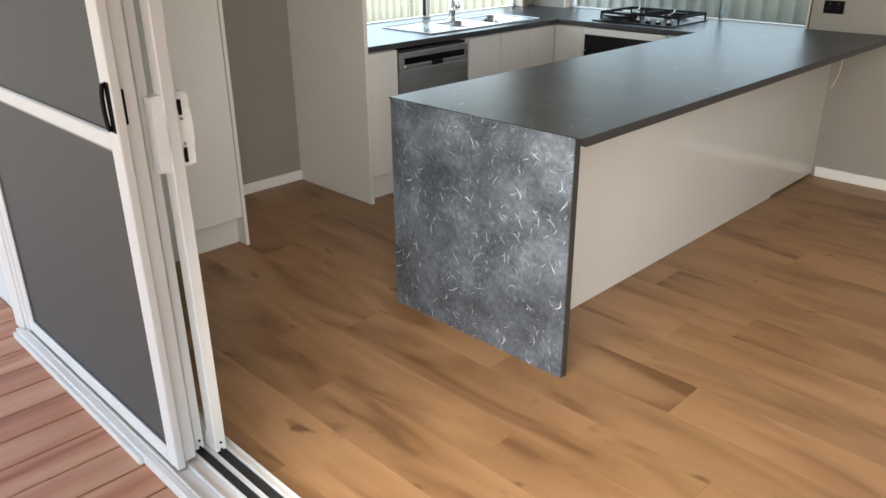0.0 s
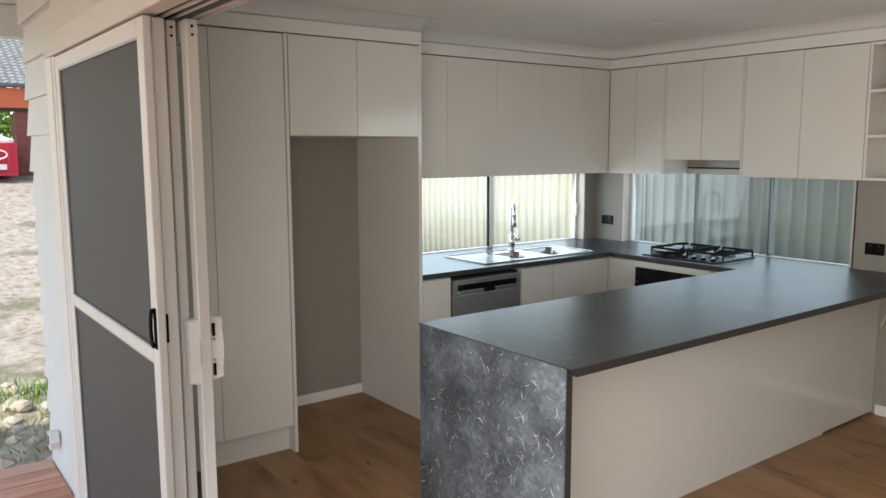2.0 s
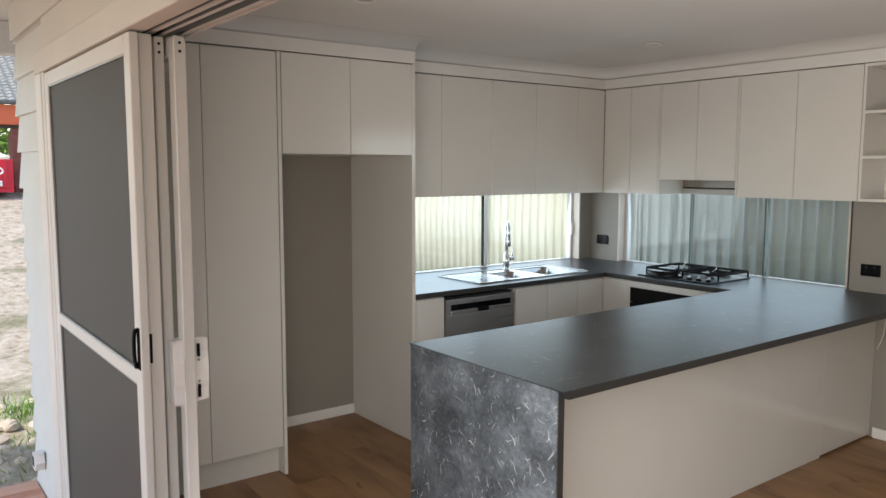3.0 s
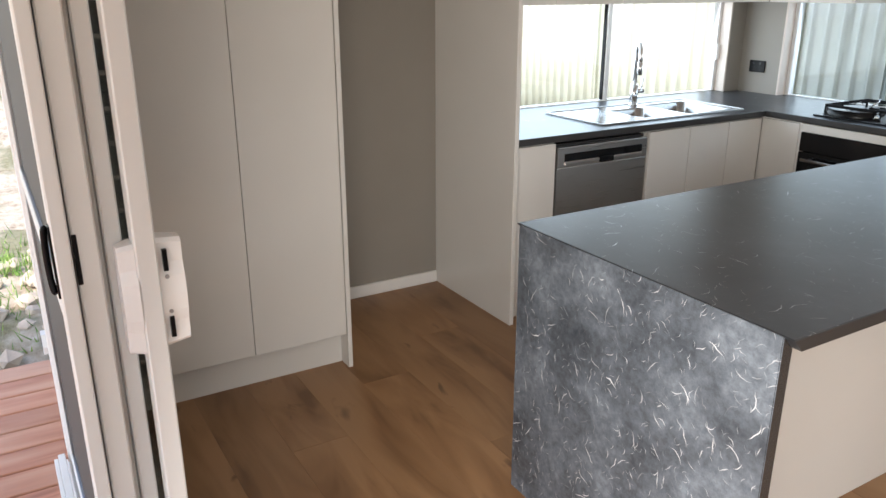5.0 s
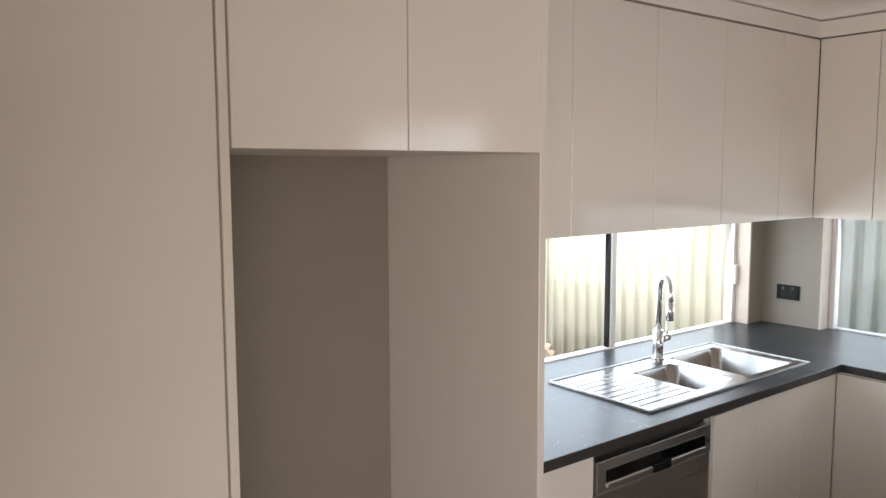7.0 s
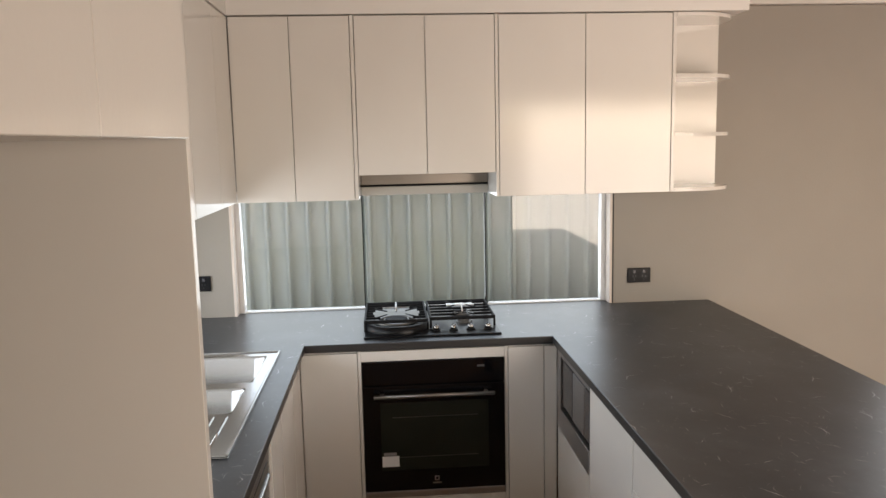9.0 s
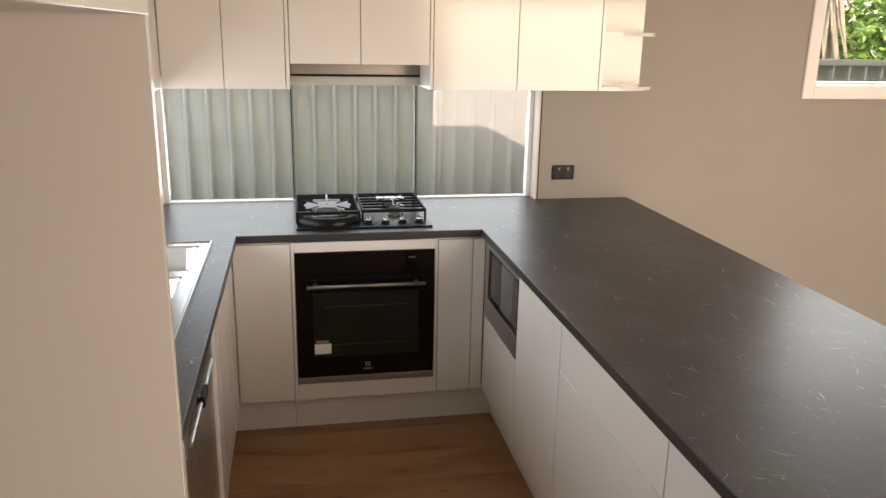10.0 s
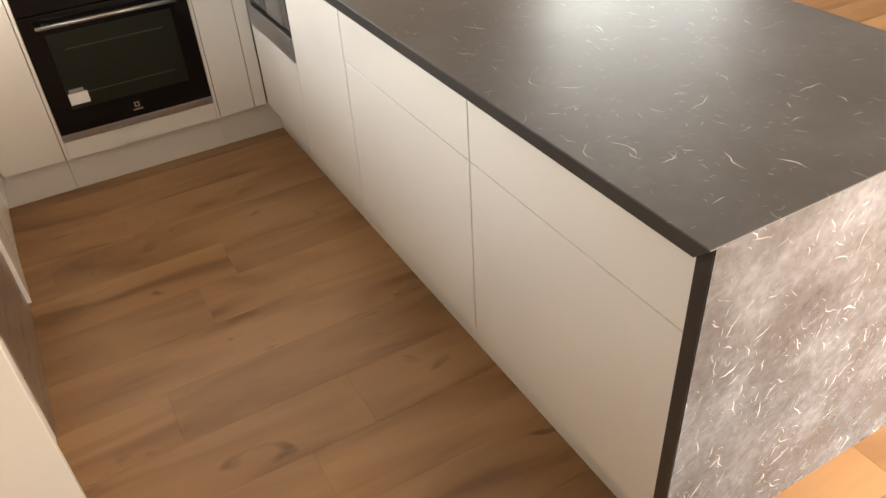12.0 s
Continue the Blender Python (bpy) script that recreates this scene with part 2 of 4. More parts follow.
FENCE = painted("fence_steel", (0.60, 0.61, 0.525), 0.30, 0.03, 0.01, 5)
BRICK = painted("red_brick", (0.22, 0.07, 0.05), 0.8, 0.2, 0.2, 9)
ORANGE = painted("orange_fascia", (0.62, 0.13, 0.05), 0.5, 0.06, 0.02)
TILE = painted("roof_tile_grey", (0.30, 0.29, 0.265), 0.7, 0.2, 0.2, 7)
RED = painted("red_bin_paint", (0.55, 0.02, 0.04), 0.45, 0.1, 0.03)
LEAF = mat("leaf_green", (0.10, 0.22, 0.035), 0.45)
_n = Nodes(LEAF)
_g = _n.t.nodes.new("ShaderNodeNewGeometry")
_n.colour(_n.ramp(_g.outputs["Random Per Island"], (0.0, (0.07, 0.17, 0.025)), (0.5, (0.17, 0.34, 0.06)), (1.0, (0.36, 0.52, 0.12))))
BARK = painted("bark", (0.20, 0.14, 0.10), 0.9, 0.3, 0.4, 12)
FROND = painted("dry_frond", (0.72, 0.64, 0.52), 0.7, 0.15, 0.2, 9)


def earth():
    m = mat("bare_earth", (0.5, 0.42, 0.32), 0.95)
    n = Nodes(m)
    p = n.coords(world=True)
    a = n.noise(p, 0.9, 6, 0.65)
    b = n.noise(p, 9, 6, 0.7)
    soil = n.ramp(b, (0.30, (0.17, 0.11, 0.07)), (0.42, (0.42, 0.34, 0.25)), (0.68, (0.60, 0.54, 0.45)))
    grass = n.ramp(n.noise(p, 30, 3), (0.3, (0.09, 0.10, 0.035)), (0.7, (0.20, 0.20, 0.09)))
    n.colour(n.mix(n.ramp(a, (0.50, (0, 0, 0)), (0.60, (0.75, 0.75, 0.75))), soil, grass))
    n.bump(b, 0.7, 0.04)
    return m


EARTH = earth()

# ---- builders ----
ORIGIN = {}


def bx(bm, x0, y0, z0, x1, y1, z1, bev=0.0, seg=1):
    """A box between two corners, its edges eased by bev."""
    made = bmesh.ops.create_cube(bm, size=1.0)["verts"]
    for v in made:
        v.co = Vector(((x0 + x1) / 2 + v.co.x * (x1 - x0), (y0 + y1) / 2 + v.co.y * (y1 - y0), (z0 + z1) / 2 + v.co.z * (z1 - z0)))
    if bev:
        edges = list({e for v in made for e in v.link_edges})
        bmesh.ops.bevel(bm, geom=edges, offset=bev, segments=seg, profile=0.6, affect="EDGES")
    return bm


def box(x0, y0, z0, x1, y1, z1, bev=0.0, seg=1):
    return bx(bmesh.new(), x0, y0, z0, x1, y1, z1, bev, seg)


def tube(bm, pts, r, seg=10, cap=True):
    """A round bar along a line of points; r may be one radius or one a point."""
    pts = [Vector(p) for p in pts]
    rs = r if isinstance(r, (list, tuple)) else [r] * len(pts)
    rings, ref = [], None
    for i, p in enumerate(pts):
        d = (pts[min(i + 1, len(pts) - 1)] - pts[max(i - 1, 0)]).normalized()
        if ref is None:
            ref = Vector((0, 0, 1)) if abs(d.z) < 0.9 else Vector((1, 0, 0))
        a = d.cross(ref).normalized()
        b = a.cross(d).normalized()
        ref = b
        rings.append([bm.verts.new(p + (a * math.cos(k * math.tau / seg) + b * math.sin(k * math.tau / seg)) * rs[i]) for k in range(seg)])
    for r0, r1 in zip(rings, rings[1:]):
        for k in range(seg):
            f = bm.faces.new((r0[k], r0[(k + 1) % seg], r1[(k + 1) % seg], r1[k]))
            f.smooth = True
    if cap:
        bm.faces.new(rings[0][::-1])
        bm.faces.new(rings[-1])
    return bm


def cyl(bm, x, y, z0, z1, r, r1=None, seg=24):
    return tube(bm, [(x, y, z0), (x, y, z1)], [r, r if r1 is None else r1], seg)


def prism(bm, outline, z0, z1):
    """An upright prism over a plan outline."""
    lo = [bm.verts.new((x, y, z0)) for x, y in outline]
    hi = [bm.verts.new((x, y, z1)) for x, y in outline]
    n = len(outline)
    for i in range(n):
        bm.faces.new((lo[i], lo[(i + 1) % n], hi[(i + 1) % n], hi[i]))
    bm.faces.new(lo[::-1])
    bm.faces.new(hi)
    return bm


def slab(xs, ys, inside, z0, z1, bev=0.0):
    """A plate made of the cells of a plan grid that lie inside; holes and bays come out as one sheet."""
    bm = bmesh.new()
    top, low = {}, {}

    def vert(store, i, j, z):
        if (i, j) not in store:
            store[(i, j)] = bm.verts.new((xs[i], ys[j], z))
        return store[(i, j)]

    cells = {(i, j) for i in range(len(xs) - 1) for j in range(len(ys) - 1)
             if inside((xs[i] + xs[i + 1]) / 2, (ys[j] + ys[j + 1]) / 2)}
    for i, j in cells:
        c = [(i, j), (i + 1, j), (i + 1, j + 1), (i, j + 1)]
        bm.faces.new([vert(top, *k, z1) for k in c])
        bm.faces.new([vert(low, *k, z0) for k in c][::-1])
        for a, b, near in ((c[0], c[1], (i, j - 1)), (c[1], c[2], (i + 1, j)), (c[2], c[3], (i, j + 1)), (c[3], c[0], (i - 1, j))):
            if near not in cells:
                bm.faces.new((vert(low, *a, z0), vert(low, *b, z0), vert(top, *b, z1), vert(top, *a, z1)))
    bmesh.ops.dissolve_limit(bm, angle_limit=0.01, verts=bm.verts, edges=bm.edges)
    if bev:
        sharp = [e for e in bm.edges if len(e.link_faces) == 2 and e.calc_face_angle(0) > 0.5 and abs(e.verts[0].co.z - e.verts[1].co.z) < 1e-6]
        bmesh.ops.bevel(bm, geom=sharp, offset=bev, segments=3, profile=0.5, affect="EDGES")
    return bm


def mesh_from(name, bm, material, shift=(0, 0, 0)):
    me = bpy.data.meshes.new(name)
    bmesh.ops.recalc_face_normals(bm, faces=bm.faces)
    bmesh.ops.translate(bm, verts=bm.verts, vec=-Vector(shift))
    bm.to_mesh(me)
    bm.free()
    me.materials.append(material)
    return me


def thing(name, where, label, category, group="", kind=""):
    ob = new(name)
    ob.empty_display_size = 0.1
    ob.location = where
    ORIGIN[ob.name] = Vector(where)
    return tagged(ob, label, category, group, kind)


def part(name, bm, material, parent, label=""):
    org = ORIGIN[parent.name]
    ob = new(name, mesh_from(name, bm, material, org))
    ob.parent = parent
    ORIGIN[ob.name] = org
    return tagged(ob, label)


def solo(name, bm, material, label="", category="", kind="", where=(0, 0, 0)):
    ob = new(name, mesh_from(name, bm, material, where))
    ob.location = where
    ORIGIN[ob.name] = Vector(where)
    return tagged(ob, label, category, "", kind)


# ---- the shell ----
CEIL = 2.405
ROOM_X, ROOM_S = 7.0, -4.13
TOP = 2.256          # top of the cabinets
BENCH = 0.9

floor = solo("floor", box(-0.02, ROOM_S, -0.12, ROOM_X, 0.0, -0.014), DARK, "oak-look plank floor of the kitchen", "floor", "structure")


def wall_with_holes(axis, lo, hi, p0, p1, z0, z1, holes):
    """A wall along one axis, with rectangular openings through it."""
    us = sorted({lo, hi, *[h[0] for h in holes], *[h[1] for h in holes]})
    zs = sorted({z0, z1, *[h[2] for h in holes], *[h[3] for h in holes]})
    bm = slab(us, zs, lambda u, z: not any(h[0] < u < h[1] and h[2] < z < h[3] for h in holes), p0, p1)
    for v in bm.verts:
        u, z, p = v.co
        v.co = (u, p, z) if axis == "x" else (p, u, z)
    return bm


WA = (-2.27, -0.14, BENCH - 0.033, 1.50)
WB = (0.30, 2.145, BENCH - 0.033, 1.50)
WC = (3.645, 5.45, 1.475, 2.085)
DOOR = (0.81, 4.75, -0.12, 2.10)
solo("wall_west", wall_with_holes("y", ROOM_S - 0.10, 0.12, -0.12, 0.0, -0.3, 2.6, [WA]), WALL, "greige painted wall behind the sink", "wall", "structure")
solo("wall_north", wall_with_holes("x", 0.0, ROOM_X, 0.0, 0.12, -0.3, 2.6, [WB, WC]), WALL, "greige painted wall behind the cooktop", "wall", "structure")
wall_south = solo("wall_south", wall_with_holes("x", -0.12, ROOM_X, ROOM_S - 0.10, ROOM_S, -0.3, 2.6, [DOOR]), WALL, "door wall, painted inside and clad outside", "wall", "structure")
solo("wall_east", box(ROOM_X, ROOM_S - 0.1, -0.3, ROOM_X + 0.1, 0.12, 2.6), WALL, "plain painted wall", "wall", "structure")
solo("ceiling", box(-0.12, ROOM_S - 0.1, CEIL, ROOM_X + 0.1, 0.12, CEIL + 0.1), CEILING, "flat white plasterboard ceiling", "ceiling", "structure")

# unseen pitched roof added over the rooms; its eaves keep the fence shaded
bm = bmesh.new()
for (ya, za), (yb, zb) in (((-4.3, 2.62), (-2.0, 3.4)), ((-2.0, 3.4), (0.50, 2.57))):
    vs = [bm.verts.new(c) for c in ((-0.55, ya, za), (7.6, ya, za), (7.6, yb, zb), (-0.55, yb, zb))]
    f = bm.faces.new(vs)
bmesh.ops.remove_doubles(bm, verts=bm.verts, dist=0.001)
bmesh.ops.solidify(bm, geom=bm.faces, thickness=0.05)
solo("house_roof", bm, TILE, "plain unseen pitched roof of the house, added to shade the fence", "roof", "structure")

# bulkheads over the cabinets
bm = box(0.0, ROOM_S, TOP + 0.004, 0.708, -2.31, CEIL)
bx(bm, 0.0, -2.31, TOP + 0.004, 0.398, 0.0, CEIL)
bx(bm, 0.398, -0.312, TOP + 0.004, 2.66, 0.0, CEIL)
solo("bulkhead", bm, CEILING, "white plastered bulkhead above the cabinets", "bulkhead", "structure")


def cove(line, r, top):
    """A quarter-round cornice along a closed plan line, with the room on its right."""
    bm = bmesh.new()
    n = len(line)
    rings = []
    for i in range(n):
        p, a, b = Vector(line[i]), Vector(line[i - 1]), Vector(line[(i + 1) % n])
        d0, d1 = (p - a).normalized(), (b - p).normalized()
        n0, n1 = Vector((d0.y, -d0.x)), Vector((d1.y, -d1.x))
        mitre = (n0 + n1) / (1 + n0.dot(n1))
        ring = []
        for k in range(9):
            t = k / 8 * math.pi / 2
            off, z = r - r * math.cos(t), top - r + r * math.sin(t)
            q = p + mitre * off
            ring.append(bm.verts.new((q.x, q.y, z)))
        q = p
        ring.append(bm.verts.new((q.x, q.y, top)))
        rings.append(ring)
    for i in range(n):
        r0, r1 = rings[i], rings[(i + 1) % n]
        for k in range(len(r0)):
            k2 = (k + 1) % len(r0)
            f = bm.faces.new((r0[k], r0[k2], r1[k2], r1[k]))
            f.smooth = k < 8
    return bm


solo("cornice", cove([(0.708, ROOM_S), (0.708, -2.31), (0.398, -2.31), (0.398, -0.312), (2.66, -0.312), (2.66, 0.0), (ROOM_X, 0.0), (ROOM_X, ROOM_S)], 0.075, CEIL - 0.001),
     CEILING, "white coved plaster cornice", "cornice", "structure")


def skirting(name, x0, y0, x1, y1):
    bm = box(x0, y0, 0.0, x1, y1, 0.066, 0.006, 2)
    return solo(name, bm, TRIM, "white painted skirting board", "skirting", "structure")


skirting("baseboard_1", 2.352, -0.016, ROOM_X, -0.0005)
skirting("baseboard_2", 0.0005, -3.158, 0.016, -2.335)
skirting("baseboard_3", ROOM_X - 0.016, ROOM_S, ROOM_X - 0.0005, -0.017)
skirting("baseboard_4", 4.82, ROOM_S + 0.0005, ROOM_X - 0.017, ROOM_S + 0.016)


# ---- windows ----
def window(name, axis, lo, hi, z0, z1, plane, mullions, label, mw=0.022, mmat=None):
    """A sliding window: outer frame, mullions, panes. plane: where the glass stands on the other axis."""
    w = thing(name, (0, 0, 0), label, "window", kind="structure")
    d = 0.024

    def b(u0, zz0, u1, zz1, dd, bev=0.002):
        if axis == "x":
            return box(u0, plane - dd, zz0, u1, plane + dd, zz1, bev)
        return box(plane - dd, u0, zz0, plane + dd, u1, zz1, bev)

    fw, sill = 0.034, (0.006 if z0 < 1.0 else 0.024)
    part("window_frame", b(lo, z0, lo + fw, z1, d), ALU, w)
    part("window_frame", b(hi - fw, z0, hi, z1, d), ALU, w)
    part("window_frame", b(lo + fw, z1 - fw, hi - fw, z1, d), ALU, w)
    part("window_frame", b(lo + fw, z0, hi - fw, z0 + sill, d), ALU, w)
    cuts = [lo + fw, *mullions, hi - fw]
    for m in mullions:
        part("mullion", b(m - mw, z0 + sill, m + mw, z1 - fw, 0.019), mmat or ALU, w)
        part("seal", b(m - mw - 0.006, z0 + sill, m - mw - 0.0005, z1 - fw, 0.013, 0), BLACK, w)
    for a, c in zip(cuts, cuts[1:]):
        pane = part("pane", b(a + 0.004, z0 + 0.004, c - 0.004, z1 - fw + 0.004, 0.002, 0), GLASS, w)
        pane.visible_shadow = False
    return w


win_a = window("window_1", "y", WA[0], WA[1], BENCH, WA[3], -0.092, [-1.10], "white aluminium sliding window behind the sink bench", 0.017)
part("latch", box(-0.072, -0.178, 1.10, -0.052, -0.150, 1.20, 0.004), PLASTIC, win_a, "white window latch")
win_b = window("window_2", "x", WB[0], WB[1], BENCH, WB[3], 0.092, [0.930, 1.535], "white aluminium splashback window behind the cooktop", 0.004, mat("glass_edge", (0.11, 0.14, 0.125), 0.3))
win_c = window("window_3", "x", WC[0], WC[1], WC[2], WC[3], 0.085, [4.55], "white aluminium high window in the living wall")


def reveal(name, axis, lo, hi, z0, z1, depth0, depth1, material, bottom=True):
    """Lining boards on the sides of an opening."""
    bms = [(lo, lo + 0.012, z0, z1), (hi - 0.012, hi, z0, z1), (lo, hi, z1 - 0.012, z1)]
    if bottom:
        bms.append((lo, hi, z0, z0 + 0.012))
    bm = bmesh.new()
    for a, b, c, d in bms:
        if axis == "x":
            bx(bm, a, depth0, c, b, depth1, d)
        else:
            bx(bm, depth0, a, c, depth1, b, d)
    return solo(name, bm, material, "bare primed timber lining of the window opening", "reveal", "structure")


reveal("trim_1", "y", WA[0] - 0.002, WA[1] + 0.002, BENCH + 0.001, WA[3] + 0.002, -0.067, 0.006, REVEAL, False)
reveal("trim_2", "x", WB[0] - 0.002, WB[1] + 0.002, BENCH + 0.001, WB[3] + 0.002, -0.006, 0.067, REVEAL, False)
# dark strip on the wall in place of the shaded open joint
bm = box(2.149, -0.003, BENCH + 0.001, 2.155, 0.0, 1.47)
solo("trim_gap_shade", bm, DARK, "dark strip standing for shade in the joint beside the window lining", "joint", "structure")
reveal("trim_3", "x", WC[0] - 0.002, WC[1] + 0.002, WC[2] - 0.002, WC[3] + 0.002, -0.010, 0.062, TRIM)

# architrave round the high window
bm = bmesh.new()
a = 0.062
for x0, z0, x1, z1 in ((WC[0] - a, WC[2] - a, WC[0], WC[3] + a), (WC[1], WC[2] - a, WC[1] + a, WC[3] + a),
                       (WC[0], WC[3], WC[1], WC[3] + a), (WC[0], WC[2] - a, WC[1], WC[2])):
    bx(bm, x0, -0.018, z0, x1, -0.0005, z1, 0.003)
solo("architrave", bm, TRIM, "white architrave round the high window", "architrave", "structure")

# ---- sliding doors to the deck ----
frame_d = thing("door_1", (2.7, -4.2, 0), "white aluminium stacking door frame with its tracks", "door frame", kind="structure")
part("jamb", box(0.812, -4.292, -0.03, 0.856, -4.10, 2.052, 0.002), DOOR_ALU, frame_d)
part("jamb", box(4.70, -4.292, -0.03, 4.75, -4.10, 2.052, 0.002), DOOR_ALU, frame_d)
bm = box(0.812, -4.292, 2.064, 4.75, -4.10, 2.10)
for y in (-4.292, -4.262, -4.254, -4.216, -4.210, -4.176, -4.128, -4.106):
    bx(bm, 0.856, y, 2.055, 4.70, y + 0.006, 2.064)
part("head_track", bm, DOOR_ALU, frame_d)
bm = box(0.856, -4.305, -0.03, 4.70, -4.10, 0.004)
for y in (-4.305, -4.256, -4.214, -4.176, -4.170, -4.128, -4.106):
    bx(bm, 0.856, y, 0.004, 4.70, y + 0.005, 0.016)
part("sill_track", bm, DOOR_ALU, frame_d)
# dark strips laid between the sill fins paint in the channels' shade
for y0, y1 in ((-4.2085, -4.177), (-4.1645, -4.129)):
    part("channel_shade", box(0.858, y0, 0.0042, 4.698, y1, 0.0062), DARK, frame_d, "dark strip laid in the running channel for its shade")
# black plate between the head fins stands in for the grooves' shade
part("groove_shade", box(0.858, -4.286, 2.0605, 4.698, -4.113, 2.0635), BLACK, frame_d)
part("head_flashing", box(0.683, -4.298, 2.0535, 4.88, -4.236, 2.145, 0.003), SOFFIT, frame_d)
part("outer_trim", box(0.683, -4.296, -0.03, 0.806, -4.236, 2.053, 0.003), TRIM, frame_d)
bm = box(0.80, -4.328, -0.03, 4.75, -4.3055, 0.010, 0.002)
bx(bm, 0.80, -4.342, -0.03, 1.95, -4.3285, -0.004, 0.002)
part("outer_sill", bm, DOOR_ALU, frame_d)
part("inner_architrave", box(0.72, -4.13, 2.10, 4.81, -4.112, 2.16, 0.003), TRIM, frame_d)


def leaf(name, x0, x1, y0, y1, z0, z1, stile, rail, label, pane_mat, mids=()):
    d = thing(name, ((x0 + x1) / 2, (y0 + y1) / 2, z0), label, "door")
    part("stile", box(x0, y0, z0, x0 + stile, y1, z1, 0.003), DOOR_ALU, d)
    part("stile", box(x1 - stile, y0, z0, x1, y1, z1, 0.003), DOOR_ALU, d)
    part("rail", box(x0 + stile, y0, z1 - rail, x1 - stile, y1, z1, 0.003), DOOR_ALU, d)
    part("rail", box(x0 + stile, y0, z0, x1 - stile, y1, z0 + rail, 0.003), DOOR_ALU, d)
    for m in mids:
        part("rail", box(x0 + stile, y0, m - 0.022, x1 - stile, y1, m + 0.022, 0.003), DOOR_ALU, d)
    yc = (y0 + y1) / 2
    cuts = [z0 + rail, *mids, z1 - rail]
    if pane_mat is MESH:
        beads = bmesh.new()
        for m0, m1 in zip([z0 + rail, *[m + 0.022 for m in mids]], [*[m - 0.022 for m in mids], z1 - rail]):
            for q in (x0 + stile, x1 - stile - 0.006):
                bx(beads, q, y0 + 0.004, m0, q + 0.006, y0 + 0.010, m1)
            for q in (m0, m1 - 0.006):
                bx(beads, x0 + stile + 0.006, y0 + 0.004, q, x1 - stile - 0.006, y0 + 0.010, q + 0.006)
        part("mesh_bead", beads, ALU_GREY, d, "dark grey rubber bead holding the mesh")
    for a, b in zip(cuts, cuts[1:]):
        p = part("pane", box(x0 + stile - 0.004, yc - 0.002, a, x1 - stile + 0.004, yc + 0.002, b), pane_mat, d)
        p.visible_shadow = pane_mat is not GLASS
    return d


screen = leaf("screen_door", 0.860, 2.115, -4.290, -4.264, 0.012, 2.046, 0.060, 0.055, "white framed sliding fly screen door with grey mesh", MESH, (1.027,))
part("pull_plate", box(2.086, -4.2935, 1.058, 2.108, -4.2895, 1.186, 0.001), BLACK, screen)
ring = [(2.094 - 0.004 - 0.010 * math.sin(q), -4.2965 - 0.004 * math.sin(q), 1.122 + 0.060 * math.cos(q)) for q in [k / 12 * math.pi for k in range(13)]]
part("pull", tube(bmesh.new(), ring, [0.003, 0.005] + [0.006] * 9 + [0.005, 0.003], 8), BLACK, screen, "black curved finger pull")
fixed = leaf("fixed_glass_panel", 0.860, 2.098, -4.260, -4.220, 0.018, 2.046, 0.05, 0.06, "fixed white framed glass door panel", GLASS)
part("latch_keeper", box(2.097, -4.260, 1.074, 2.1005, -4.252, 1.164, 0.001), BLACK, fixed, "thin black latch keeper strip")
slide1 = leaf("sliding_glass_panel", 0.865, 2.072, -4.208, -4.178, 0.018, 2.046, 0.05, 0.06, "white framed sliding glass panel pushed fully open", GLASS)
slide2 = leaf("sliding_glass_panel", 0.870, 2.128, -4.168, -4.132, 0.018, 2.046, 0.05, 0.06, "white framed sliding glass panel with pull handles, pushed open", GLASS)
part("interlock", box(2.020, -4.2195, 0.02, 2.060, -4.209, 2.044, 0.002), DOOR_ALU, fixed)
for zz in (2.000, 2.025):
    for d, xx, yy in ((slide1, 2.0725, -4.193), (slide2, 2.1285, -4.150)):
        for z2 in (zz, zz - 1.975):
            part("screw", tube(bmesh.new(), [(xx - 0.001, yy, z2), (xx + 0.0012, yy, z2)], 0.0045, 8), BLACK, d)


def pull_handle(parent, xc, y0, y1, zc):
    """A waisted moulded plate with a raised grip."""
    bm = bmesh.new()
    prof = [(-0.105, 0.020), (-0.098, 0.027), (-0.06, 0.027), (-0.035, 0.034), (0, 0.036), (0.035, 0.034), (0.06, 0.027), (0.098, 0.027), (0.105, 0.020)]
    left = [bm.verts.new((xc - w, y0, zc + z)) for z, w in prof]
    right = [bm.verts.new((xc + w, y0, zc + z)) for z, w in prof]
    left2 = [bm.verts.new((xc - w + 0.006, y1, zc + z * 0.95)) for z, w in prof]
    right2 = [bm.verts.new((xc + w - 0.006, y1, zc + z * 0.95)) for z, w in prof]
    for i in range(len(prof) - 1):
        bm.faces.new((left[i], right[i], right[i + 1], left[i + 1]))
        bm.faces.new((left2[i], left2[i + 1], right2[i + 1], right2[i]))
        bm.faces.new((left[i], left[i + 1], left2[i + 1], left2[i]))
        bm.faces.new((right[i], right2[i], right2[i + 1], right[i + 1]))
    for k in (0, -1):
        bm.faces.new((left[k], left2[k], right2[k], right[k]))
    return part("handle", bm, PLASTIC, parent, "white moulded pull handle")


hi_ = pull_handle(slide2, 2.078, -4.1315, -4.085, 1.032)
ho_ = pull_handle(slide2, 2.095, -4.1685, -4.196, 1.032)
for zz in (0.968, 1.097):
    part("lock_slot", box(2.096, -4.121, zz - 0.020, 2.1125, -4.113, zz + 0.020), BLACK, hi_)
    part("screw", tube(bmesh.new(), [(2.100, -4.117, zz + (0.031 if zz < 1 else -0.031)), (2.1125, -4.117, zz + (0.031 if zz < 1 else -0.031))], 0.004, 8), ALU_GREY, hi_)

# ---- tall cabinets ----
D = 0.018


